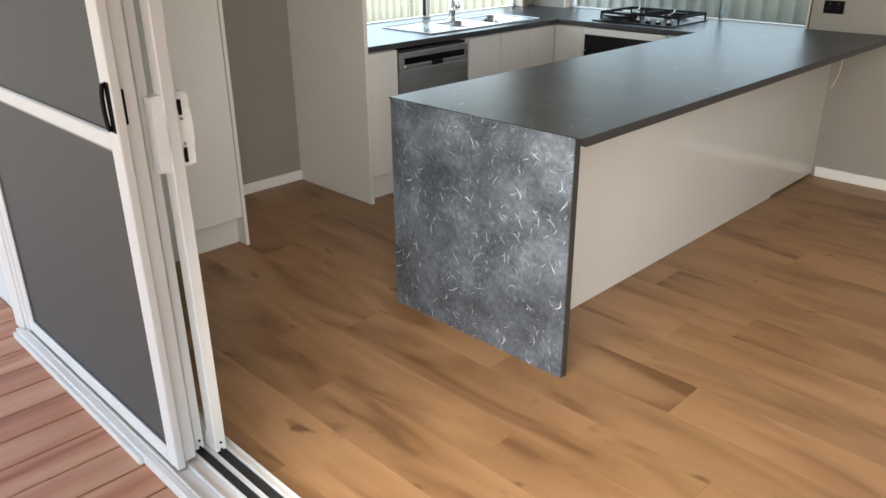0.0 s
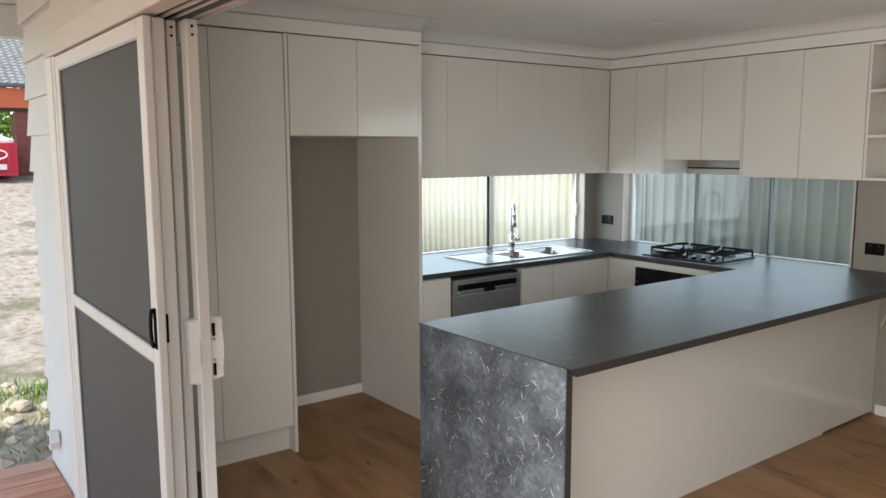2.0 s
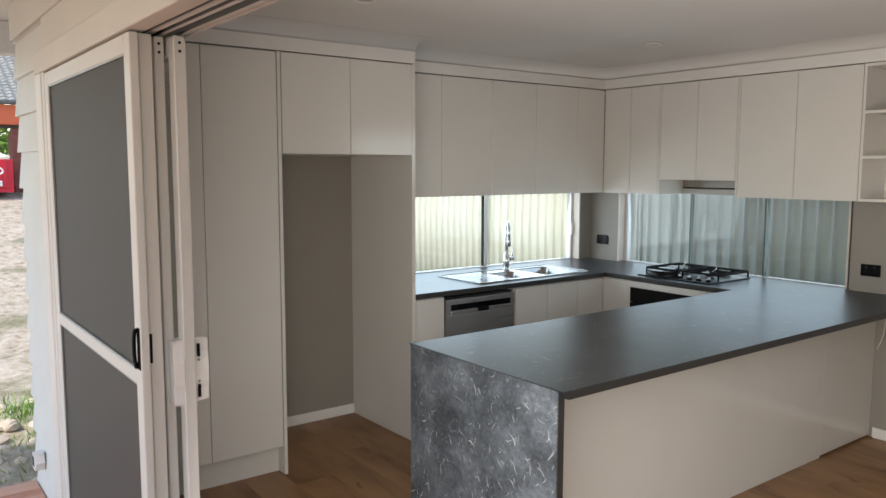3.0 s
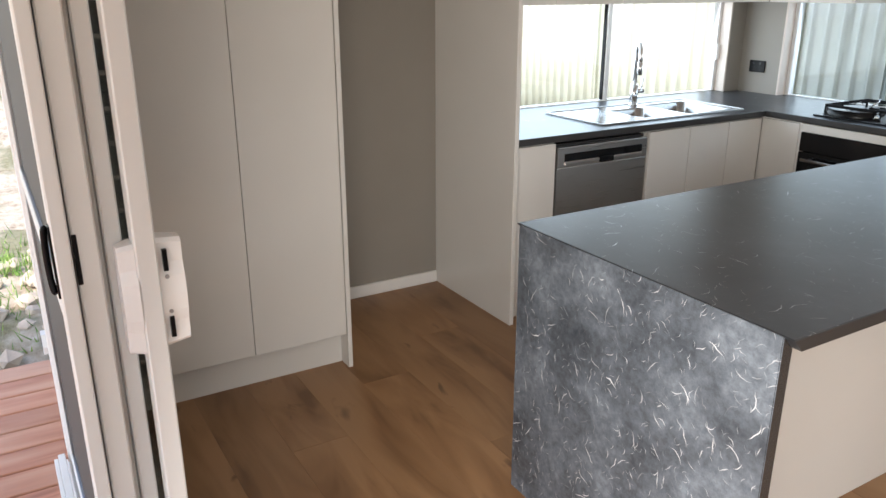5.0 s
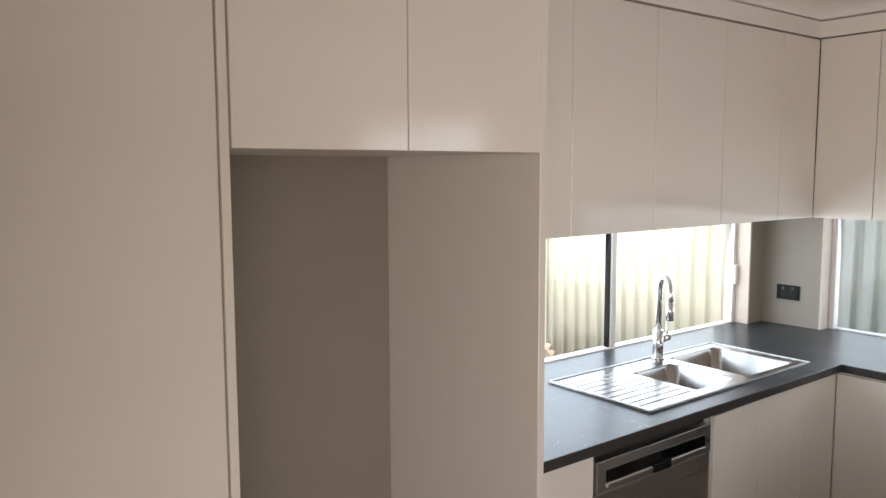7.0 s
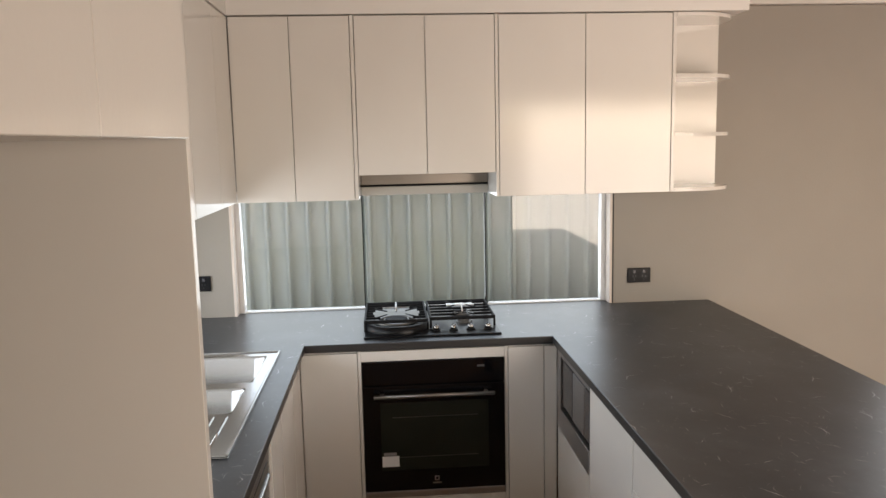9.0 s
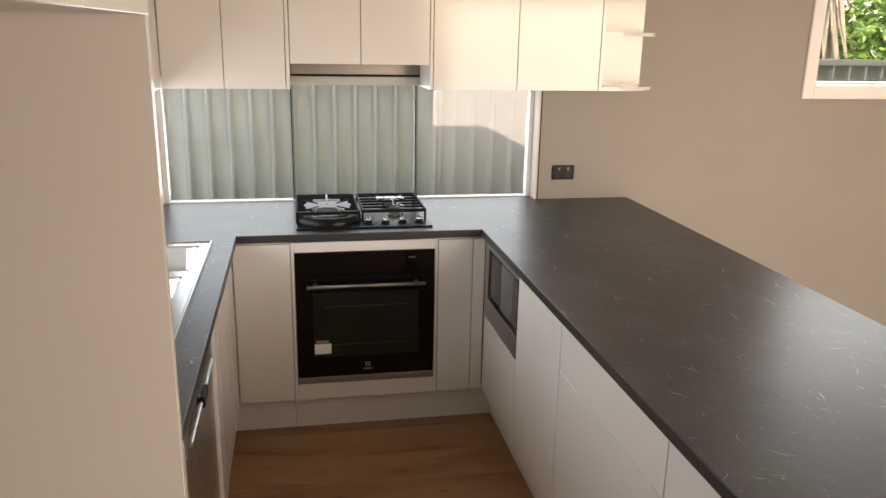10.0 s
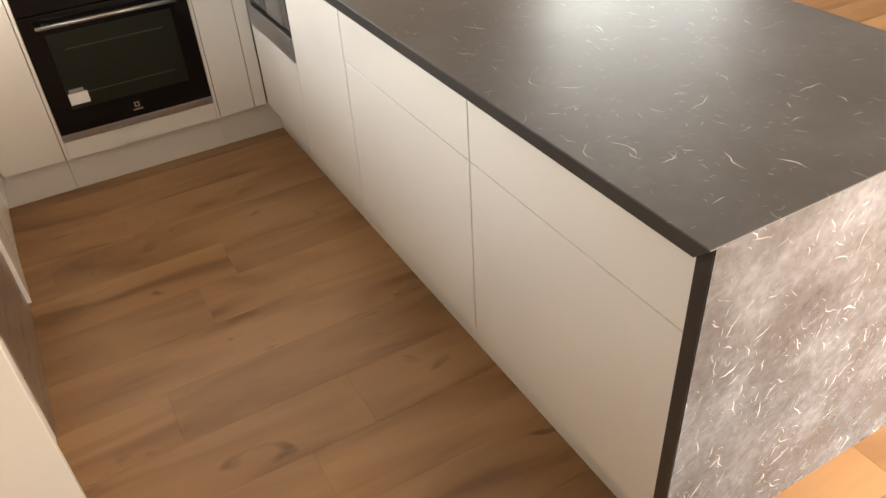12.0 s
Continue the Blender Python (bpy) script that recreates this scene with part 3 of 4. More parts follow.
def door_leaf(parent, axis, front, u0, u1, z0, z1, name="door", label=""):
    """A flat cupboard front; front: its face on the other axis, u0..u1 along the run."""
    g = 0.0014
    if axis == "y":
        bm = box(front - D, u0 + g, z0 + g, front, u1 - g, z1 - g, 0.0012)
    elif axis == "x":
        bm = box(u0 + g, front, z0 + g, u1 - g, front + D, z1 - g, 0.0012)
    else:
        bm = box(front, u0 + g, z0 + g, front + D, u1 - g, z1 - g, 0.0012)
    return part(name, bm, CABINET, parent, label)


pantry = thing("pantry_cabinet", (0.35, -3.57, 0), "tall warm-white pantry cupboard with two flat doors", "cabinet")
part("carcass", box(0.002, -3.976, 0.15, 0.6815, -3.179, TOP), CARCASS, pantry)
part("kickboard", box(0.60, -3.976, 0.0, 0.632, -3.179, 0.148), CABINET, pantry)
door_leaf(pantry, "y", 0.70, -3.976, -3.576, 0.155, TOP - 0.004)
door_leaf(pantry, "y", 0.70, -3.576, -3.179, 0.155, TOP - 0.004)
part("end_panel", box(0.017, -3.178, 0.0, 0.706, -3.159, TOP, 0.001), CABINET, pantry)

rack = thing("wine_rack", (0.35, -4.05, 0), "tall narrow white bottle rack of square pigeonholes", "wine rack")
part("side_panel", box(0.30, -4.128, 0.15, 0.70, -4.086, TOP, 0.001), CABINET, rack)
part("side_panel", box(0.30, -3.9865, 0.15, 0.70, -3.978, TOP, 0.001), CABINET, rack)
part("back_panel", box(0.285, -4.128, 0.15, 0.2995, -3.979, TOP), CARCASS, rack)
part("kickboard", box(0.60, -4.128, 0.0, 0.632, -3.979, 0.148), CABINET, rack)
part("shelf", box(0.30, -4.0855, 0.15, 0.70, -3.987, 0.168, 0.001), CABINET, rack)
for k in range(17):
    z = 0.2405 + k * 0.1165
    part("shelf", box(0.30, -4.0855, z - 0.008, 0.70, -3.987, z + 0.008, 0.001), CABINET, rack)

over = thing("overhead_cabinet", (0.35, -2.73, 1.731), "white two-door cupboard above the empty fridge space", "cabinet")
part("carcass", box(0.002, -3.158, 1.733, 0.6935, -2.337, TOP), CARCASS, over)
door_leaf(over, "y", 0.712, -3.158, -2.748, 1.731, TOP - 0.004)
door_leaf(over, "y", 0.712, -2.748, -2.337, 1.731, TOP - 0.004)
solo("tall_end_board", box(0.001, -2.334, 0.0, 0.706, -2.310, TOP, 0.001), CABINET, "tall white laminate board beside the fridge space", "panel")


# ---- wall cabinets ----
def wall_unit(axis, u0, u1, cuts, z0, label, name="wall_cabinet"):
    c = ((u0 + u1) / 2, -0.16, z0) if axis == "x" else (0.2, (u0 + u1) / 2, z0)
    w = thing(name, c, label, "cabinet", "wall cabinets above the bench")
    if axis == "x":
        part("carcass", box(u0 + 0.001, -0.292, z0 + 0.003, u1 - 0.001, -0.001, TOP), CARCASS, w)
    else:
        part("carcass", box(0.001, u0 + 0.001, z0 + 0.003, 0.378, u1 - 0.001, TOP), CARCASS, w)
    for a, b in zip([u0, *cuts], [*cuts, u1]):
        if axis == "x":
            g = 0.0015
            part("door", box(a + g, -0.312, z0, b - g, -0.294, TOP - 0.004, 0.0012), CABINET, w)
        else:
            door_leaf(w, "y", 0.398, a, b, z0, TOP - 0.004)
    return w


UP = 1.47
wall_unit("y", -2.309, -1.885, [], UP, "white single-door wall cupboard beside the tall cabinets")
wall_unit("y", -1.885, -1.035, [-1.455], UP, "white two-door wall cupboard above the sink")
wall_unit("y", -1.035, -0.3135, [-0.61], UP, "white corner wall cupboard above the bench")
wall_unit("x", 0.3995, 0.908, [0.652], UP, "white two-door wall cupboard beside the range hood")
wall_unit("x", 1.546, 2.318, [1.930], UP, "white two-door wall cupboard above the splashback window")
hood_cab = wall_unit("x", 0.926, 1.530, [1.228], 1.577, "white short wall cupboard over the range hood", "hood_cabinet")
part("side_panel", box(0.9095, -0.312, UP, 0.9245, -0.001, TOP, 0.001), CABINET, hood_cab)
part("side_panel", box(1.5315, -0.312, UP, 1.5445, -0.001, TOP, 0.001), CABINET, hood_cab)

hood = thing("range_hood", (1.228, -0.02, UP), "brushed steel range hood set back under the cupboard", "range hood")
part("body", box(0.926, -0.034, 1.519, 1.5305, -0.002, 1.576, 0.002), steel("hood_dull_steel", (0.30, 0.265, 0.235), 0.4, 0), hood)
part("slot", box(0.926, -0.030, 1.511, 1.5305, -0.002, 1.518), BLACK, hood)
part("front_lip", box(0.926, -0.036, 1.470, 1.5305, -0.002, 1.510, 0.003), mat("hood_lip", (0.46, 0.44, 0.40), 0.3), hood)

shelf_unit = thing("corner_shelf", (2.49, -0.15, UP), "white open end shelf with rounded boards", "shelf", "wall cabinets above the bench")
part("side_panel", box(2.320, -0.312, UP, 2.336, -0.001, TOP, 0.001), CABINET, shelf_unit)
part("back_panel", box(2.3365, -0.014, UP, 2.655, -0.001, TOP, 0.001), CABINET, shelf_unit)
outline = [(2.337, -0.0145), (2.337, -0.312)] + [(2.42 + 0.235 * math.sin(a), -0.0145 - 0.0975 - 0.20 * math.cos(a)) for a in [k / 8 * math.pi / 2 for k in range(9)]] + [(2.655, -0.0145)]
for zz in (UP, 1.716, 1.974, TOP - 0.017):
    part("shelf_board", prism(bmesh.new(), outline, zz, zz + 0.016), CABINET, shelf_unit)

# ---- base cabinets ----
UB = 0.864


def base(name, where, label, group="base cabinets"):
    return thing(name, where, label, "cabinet", group)


# sink run, fronts at x = 0.667
FX = 0.667
b1 = base("base_cabinet", (0.33, -2.18, 0), "narrow white base cupboard beside the dishwasher")
part("carcass", box(0.002, -2.309, 0.14, FX - D - 0.0005, -2.064, UB), CARCASS, b1)
door_leaf(b1, "y", FX, -2.309, -2.064, 0.145, UB - 0.006)
part("kickboard", box(0.60, -2.309, 0, 0.63, -2.064, 0.138), CABINET, b1)
b2 = base("sink_cabinet", (0.33, -1.1, 0), "white sink cupboard with its first door slightly ajar")
part("side_panel", box(0.002, -1.470, 0.14, FX - D - 0.0005, -1.453, UB), CARCASS, b2)
part("base_board", box(0.002, -1.4525, 0.14, FX - D - 0.0005, -0.61, 0.157), CARCASS, b2)
part("back_board", box(0.002, -1.4525, 0.158, 0.012, -0.61, 0.66), CARCASS, b2)
part("front_rail", box(FX - D - 0.06, -1.4525, 0.845, FX - D - 0.0005, -0.61, UB), CARCASS, b2)
door_leaf(b2, "y", FX, -1.165, -0.865, 0.145, UB - 0.006)
door_leaf(b2, "y", FX, -0.865, -0.594, 0.145, UB - 0.006)
part("kickboard", box(0.60, -1.470, 0, 0.63, -0.56, 0.138), CABINET, b2)
bm = box(-D, -0.302, 0.147, 0, -0.0015, UB - 0.0075, 0.0012)
bmesh.ops.rotate(bm, verts=bm.verts, cent=(0, 0, 0), matrix=Matrix.Rotation(radians(2.0), 3, "Z"))
bmesh.ops.translate(bm, verts=bm.verts, vec=(FX, -1.166, 0))
part("door", bm, CABINET, b2, "white cupboard door standing ajar")

dw = thing("dishwasher", (0.33, -1.77, 0), "stainless front dishwasher under the bench", "dishwasher")
part("tub", box(0.05, -2.058, 0.10, 0.64, -1.477, 0.846), DARK, dw)
part("front_panel", box(0.641, -2.055, 0.13, 0.668, -1.480, 0.735, 0.003, 2), STEEL_Y, dw)
part("control_fascia", box(0.641, -2.055, 0.737, 0.672, -1.480, 0.835, 0.003, 2), STEEL_Y, dw)
part("grip_recess", box(0.655, -2.015, 0.765, 0.6735, -1.515, 0.803), BLACK_GLASS, dw)
part("grip_lip", box(0.668, -2.015, 0.748, 0.679, -1.515, 0.764, 0.003), STEEL_Y, dw)
part("latch_grip", box(0.668, -1.80, 0.742, 0.684, -1.71, 0.772, 0.005, 2), BLACK, dw)
part("kickboard", box(0.60, -2.058, 0, 0.63, -1.477, 0.098), CABINET, dw)

# cooktop run, fronts at y = -0.592
FY = -0.592
b3 = base("corner_cabinet", (0.79, -0.3, 0), "white corner base cupboard beside the oven")
part("carcass", box(0.64, FY + D + 0.0005, 0.14, 0.903, -0.002, UB), CARCASS, b3)
door_leaf(b3, "x", FY, 0.6675, 0.903, 0.145, UB - 0.006)
part("kickboard", box(0.602, -0.56, 0, 0.903, -0.535, 0.138), CABINET, b3)
ov_h = base("oven_housing", (1.22, -0.3, 0), "white housing round the built-in oven")
part("side_panel", box(0.9045, FY, 0.14, 0.9175, -0.02, UB, 0.001), CABINET, ov_h)
part("side_panel", box(1.5165, FY, 0.14, 1.5295, -0.02, UB, 0.001), CABINET, ov_h)
part("top_rail", box(0.918, FY, 0.819, 1.516, FY + D, UB - 0.002, 0.001), CABINET, ov_h)
part("bottom_rail", box(0.918, FY, 0.145, 1.516, FY + D, 0.219, 0.001), CABINET, ov_h)
part("kickboard", box(0.9045, -0.56, 0, 1.53, -0.535, 0.138), CABINET, ov_h)
b4 = base("base_cabinet", (1.61, -0.3, 0), "narrow white base cupboard beside the oven")
part("carcass", box(1.531, FY + D + 0.0005, 0.14, 1.735, -0.002, UB), CARCASS, b4)
door_leaf(b4, "x", FY, 1.531, 1.684, 0.145, UB - 0.006)
part("filler", box(1.6855, FY + 0.001, 0.1465, 1.7385, FY + D, UB - 0.0075, 0.001), CABINET, b4)
part("kickboard", box(1.5305, -0.56, 0, 1.796, -0.535, 0.138), CABINET, b4)

oven = thing("oven", (1.217, -0.58, 0.222), "black glass built-in oven with a steel bar handle", "oven")
part("body", box(0.93, -0.570, 0.225, 1.505, -0.05, 0.812), DARK, oven)
part("control_panel", box(0.920, -0.596, 0.716, 1.514, -0.571, 0.816, 0.002), BLACK_GLASS, oven)
od = part("oven_door", box(0.920, -0.598, 0.252, 1.514, -0.571, 0.712, 0.002), BLACK_GLASS, oven)
part("oven_window", box(0.990, -0.5992, 0.345, 1.445, -0.5981, 0.640), OVEN_GLASS, od, "smoky inner window of the oven")
bm = bmesh.new()
for zz in (0.40, 0.575):
    bx(bm, 1.04, -0.6000, zz, 1.40, -0.5994, zz + 0.003)
part("rack_line", bm, mat("rack_steel", (0.10, 0.10, 0.095), 0.3, 0.6), od)
bm = tube(bmesh.new(), [(0.966, -0.636, 0.678), (1.468, -0.636, 0.678)], 0.0085, 12)
part("handle", bm, steel("handle_steel", (0.30, 0.29, 0.28), 0.35, 0), od, "brushed steel bar handle")
for x in (1.0, 1.434):
    part("handle_post", box(x - 0.008, -0.632, 0.672, x + 0.008, -0.5985, 0.684, 0.002), STEEL_X, od)
part("lower_trim", box(0.920, -0.597, 0.2225, 1.514, -0.571, 0.249, 0.002), ALU_GREY, oven)
part("display", box(1.40, -0.5968, 0.782, 1.43, -0.5962, 0.79), mat("display_grey", (0.07, 0.07, 0.07), 0.4), oven)
part("energy_label", box(0.993, -0.6012, 0.362, 1.064, -0.5995, 0.408, 0.0), mat("label_white", (0.80, 0.80, 0.80), 0.5), od, "white sticker left on the oven door")
bm = box(1.0, -0.6012, 0.411, 1.054, -0.5995, 0.424)
part("label_bars", bm, mat("label_grey", (0.25, 0.25, 0.26), 0.5), od)
bm = box(1.212, -0.5994, 0.292, 1.232, -0.5983, 0.296)
bx(bm, 1.212, -0.5994, 0.308, 1.232, -0.5983, 0.312)
bx(bm, 1.212, -0.5994, 0.296, 1.217, -0.5983, 0.308)
bx(bm, 1.227, -0.5994, 0.296, 1.232, -0.5983, 0.308)
bx(bm, 1.203, -0.5994, 0.279, 1.241, -0.5983, 0.284)
part("badge", bm, mat("badge_silver", (0.5, 0.5, 0.5), 0.3, 0.8), od, "small plain silver badge")

# peninsula, kitchen side fronts at x = 1.742
PX = 1.742


def pen_door(parent, y0, y1, z0, z1, name="door"):
    return door_leaf(parent, "-y", PX, y0, y1, z0, z1, name)


p1 = base("microwave_cabinet", (2.0, -0.85, 0), "white base cupboard with a built-in microwave")
part("carcass", box(PX + D + 0.0005, -1.108, 0.14, 2.31, -0.594, 0.508), CARCASS, p1)
part("rear_board", box(2.30, -1.108, 0.510, 2.31, -0.02, UB), CARCASS, p1)
pen_door(p1, -1.108, -0.594, 0.145, 0.513)
part("filler", box(PX, -0.604, 0.515, PX + D, -0.594, UB - 0.006, 0.001), CABINET, p1)
part("kickboard", box(1.797, -1.108, 0, 1.82, -0.53, 0.138), CABINET, p1)
mw = thing("microwave", (1.95, -0.88, 0.514), "grey trimmed built-in microwave with a dark glass door", "microwave")
part("body", box(1.775, -1.10, 0.52, 2.20, -0.61, 0.855), DARK, mw)
bm = bmesh.new()
for y0, z0, y1, z1 in ((-1.107, 0.515, -0.606, 0.606), (-1.107, 0.830, -0.606, 0.858), (-0.664, 0.606, -0.606, 0.830)):
    bx(bm, 1.737, y0, z0, 1.774, y1, z1, 0.002)
part("trim_frame", bm, ALU_GREY, mw, "brushed grey trim frame")
part("gasket", box(1.762, -1.106, 0.607, 1.7745, -0.665, 0.829), BLACK, mw)
part("door", box(1.743, -0.850, 0.624, 1.761, -0.685, 0.818, 0.006, 2), GREY_GLASS, mw)
part("door_strip", box(1.742, -1.028, 0.624, 1.761, -0.853, 0.818, 0.004, 2), ALU_GREY, mw)
part("control_panel", box(1.744, -1.096, 0.624, 1.761, -1.032, 0.818, 0.004, 2), GREY_GLASS, mw)

p2 = base("base_cabinet", (2.0, -1.35, 0), "white single-door base cupboard of the peninsula")
part("carcass", box(PX + D + 0.0005, -1.590, 0.14, 2.31, -1.11, UB), CARCASS, p2)
pen_door(p2, -1.590, -1.110, 0.145, UB - 0.006)
part("kickboard", box(1.797, -1.590, 0, 1.82, -1.11, 0.138), CABINET, p2)
for k, (y0, y1) in enumerate(((-2.3155, -1.592), (-3.020, -2.3165))):
    p = base("drawer_cabinet", (2.0, (y0 + y1) / 2, 0), "white peninsula drawer unit with a shallow top drawer")
    part("carcass", box(PX + D + 0.0005, y0, 0.14, 2.31, y1, UB), CARCASS, p)
    pen_door(p, y0, y1, 0.690, UB - 0.006, "drawer_front")
    pen_door(p, y0, y1, 0.145, 0.690, "drawer_front")
    part("kickboard", box(1.797, y0, 0, 1.82, y1, 0.138), CABINET, p)

back = thing("peninsula_back", (2.325, -1.5, 0), "glossy white laminate back of the peninsula", "panel")
part("back_panel", box(2.312, -3.020, 0.001, 2.331, -0.612, 0.866, 0.001), CABINET, back)
part("back_panel", box(2.312, -0.610, 0.013, 2.3305, -0.001, 0.866, 0.001), CABINET, back)
bm = bmesh.new()
prof = [(-3.0565, 0.0), (-3.0565, 0.8975), (-3.0235, 0.8645), (-3.0235, 0.0)]
side = [[bm.verts.new((x, y, z)) for y, z in prof] for x in (1.731, 2.622)]
bm.faces.new(side[0])
bm.faces.new(side[1][::-1])
for k in range(4):
    bm.faces.new((side[0][k], side[0][(k + 1) % 4], side[1][(k + 1) % 4], side[1][k]))
bmesh.ops.bevel(bm, geom=[e for e in bm.edges if abs(e.verts[0].co.x - e.verts[1].co.x) < 1e-6 and e.verts[0].co.y < -3.05 and e.verts[1].co.y < -3.05], offset=0.002, segments=2, affect="EDGES")
solo("waterfall_end", bm, STONE_END_LIT, "charcoal stone-look waterfall end of the peninsula with pale flecks", "bench end")

# ---- worktop ----
SINK = (0.163, 0.588, -1.707, -0.703)


def top_inside(x, y):
    if SINK[0] < x < SINK[1] and SINK[2] < y < SINK[3]:
        return False
    if x < 0:
        return WA[0] < y < WA[1]
    if y > 0:
        return WB[0] < x < WB[1]
    return (x < 0.689 and y > -2.309) or (y > -0.600) or (1.720 < x < 2.646)


bm = slab([-0.067, 0, SINK[0], 0.30, SINK[1], 0.689, 1.720, 2.145, 2.646], [-3.057, -2.309, -2.27, SINK[2], SINK[3], -0.600, -0.14, 0, 0.067], top_inside, BENCH - 0.033, BENCH, 0.003)
for v in bm.verts:
    if v.co.y < -3.05:
        v.co.y = max(v.co.y, -3.057 + (BENCH - 0.001 - v.co.z))
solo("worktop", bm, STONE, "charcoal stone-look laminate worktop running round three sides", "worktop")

# ---- sink and tap ----
sink = thing("sink", (0.33, -1.15, BENCH), "stainless double-bowl sink with a ridged drainer", "sink")
BOWLS = ((0.262, 0.548, -1.385, -1.140), (0.202, 0.560, -1.075, -0.745))


def rounded(x0, x1, y0, y1, r, seg=5):
    pts = []
    for cx, cy, a0 in ((x1 - r, y1 - r, 0), (x0 + r, y1 - r, 90), (x0 + r, y0 + r, 180), (x1 - r, y0 + r, 270)):
        for k in range(seg + 1):
            a = radians(a0 + 90 * k / seg)
            pts.append((cx + r * math.cos(a), cy + r * math.sin(a)))
    return pts


def rim_inside(x, y):
    return not any(b[0] < x < b[1] and b[2] < y < b[3] for b in BOWLS)


part("rim", slab([0.145, 0.202, 0.262, 0.548, 0.560, 0.606], [-1.725, -1.385, -1.140, -1.075, -0.745, -0.685], rim_inside, BENCH + 0.0005, BENCH + 0.005, 0.002), STEEL_SINK, sink)
for k in range(9):
    x = 0.215 + k * 0.041
    part("drainer_ridge", tube(bmesh.new(), [(x, -1.70, BENCH + 0.0012), (x, -1.415, BENCH + 0.0012)], 0.006, 8), STEEL_SINK, sink)
bm = bmesh.new()
for x0, y0, x1, y1 in ((0.145, -1.725, 0.153, -0.685), (0.598, -1.725, 0.606, -0.685), (0.145, -1.725, 0.606, -1.717), (0.145, -0.693, 0.606, -0.685)):
    bx(bm, x0, y0, BENCH + 0.003, x1, y1, BENCH + 0.010, 0.003, 2)
part("rolled_edge", bm, STEEL_SINK, sink)
for x0, x1, y0, y1 in BOWLS:
    bm = bmesh.new()
    depth = 0.18
    rings = []
    for z, ins, r in ((0.004, 0.0, 0.03), (-0.004, 0.004, 0.045), (-depth + 0.03, 0.010, 0.05), (-depth + 0.008, 0.02, 0.05), (-depth, 0.045, 0.04)):
        rings.append([bm.verts.new((x, y, BENCH + z)) for x, y in rounded(x0 + ins, x1 - ins, y0 + ins, y1 - ins, r)])
    for r0, r1 in zip(rings, rings[1:]):
        for k in range(len(r0)):
            f = bm.faces.new((r0[k], r0[(k + 1) % len(r0)], r1[(k + 1) % len(r0)], r1[k]))
            f.smooth = True
    bm.faces.new(rings[-1])
    bowl = part("bowl", bm, STEEL_SINK, sink)
    bm = cyl(bmesh.new(), (x0 + x1) / 2, (y0 + y1) / 2, BENCH - depth + 0.0005, BENCH - depth + 0.004, 0.04, 0.036)
    part("waste", bm, CHROME, bowl)

TX, TY = 0.176, -1.112
tap = thing("mixer_tap", (TX, TY, BENCH + 0.005), "tall chrome gooseneck mixer tap", "tap")
bm = cyl(bmesh.new(), TX, TY, BENCH + 0.0052, BENCH + 0.012, 0.027)
cyl(bm, TX, TY, BENCH + 0.012, BENCH + 0.125, 0.0225, 0.021)
part("body", bm, CHROME, tap)
R = 0.066
pts = [(TX, TY, BENCH + 0.12), (TX, TY, BENCH + 0.29)]
DX, DY = 0.82, -0.57
pts += [(TX + DX * (R - R * math.cos(a)), TY + DY * (R - R * math.cos(a)), BENCH + 0.29 + R * math.sin(a)) for a in [k / 10 * math.pi for k in range(1, 11)]]
EX, EY = TX + DX * 2 * R, TY + DY * 2 * R
pts += [(EX, EY, BENCH + 0.24)]
part("spout", tube(bmesh.new(), pts, 0.0125, 14), CHROME, tap)
part("spout_head", tube(bmesh.new(), [(EX, EY, BENCH + 0.262), (EX, EY, BENCH + 0.19)], 0.0155, 14), CHROME, tap)
bm = tube(bmesh.new(), [(TX, TY + 0.01, BENCH + 0.085), (TX, TY + 0.065, BENCH + 0.085)], 0.016, 14)
tube(bm, [(TX, TY + 0.055, BENCH + 0.09), (TX - 0.01, TY + 0.075, BENCH + 0.16)], 0.0055, 10)
part("lever", bm, CHROME, tap)

# ---- gas cooktop ----
hob = thing("gas_cooktop", (1.222, -0.29, BENCH), "black gas cooktop with cast-iron trivets and steel knobs", "cooktop")
part("base_plate", box(0.930, -0.535, BENCH + 0.0005, 1.515, -0.045, BENCH + 0.009, 0.004, 2), ENAMEL, hob)
HZ = BENCH + 0.009


ALLOY = mat("burner_alloy", (0.24, 0.24, 0.235), 0.38, 0.9)


def burner(x, y, r):
    b = part("burner", cyl(bmesh.new(), x, y, HZ, HZ + 0.008, r * 1.45, r * 1.30), ALLOY, hob)
    part("burner_crown", cyl(bmesh.new(), x, y, HZ + 0.0085, HZ + 0.016, r * 1.15, r * 1.1), ALLOY, b)
    part("burner_cap", cyl(bmesh.new(), x, y, HZ + 0.0165, HZ + 0.022, r, r * 0.9), IRON, b)
    part("igniter", tube(bmesh.new(), [(x + r * 1.55, y, HZ), (x + r * 1.55, y, HZ + 0.017)], 0.003, 8), CHROME, b)


burner(1.072, -0.290, 0.052)
burner(1.372, -0.150, 0.034)
burner(1.372, -0.320, 0.024)
# the wok burner's outer ring
bm = tube(bmesh.new(), [(1.072 + 0.088 * math.cos(a), -0.290 + 0.088 * math.sin(a), HZ + 0.009) for a in [k * math.tau / 32 for k in range(33)]], 0.009, 8)
part("flame_ring", bm, ALLOY, hob)
ZT = HZ + 0.050


def trivet(x0, x1, y0, y1, bars, hubs):
    """A flat cast grid: thin rim, long bars, fingers reaching in over each burner."""
    bm = bmesh.new()
    w = 0.009
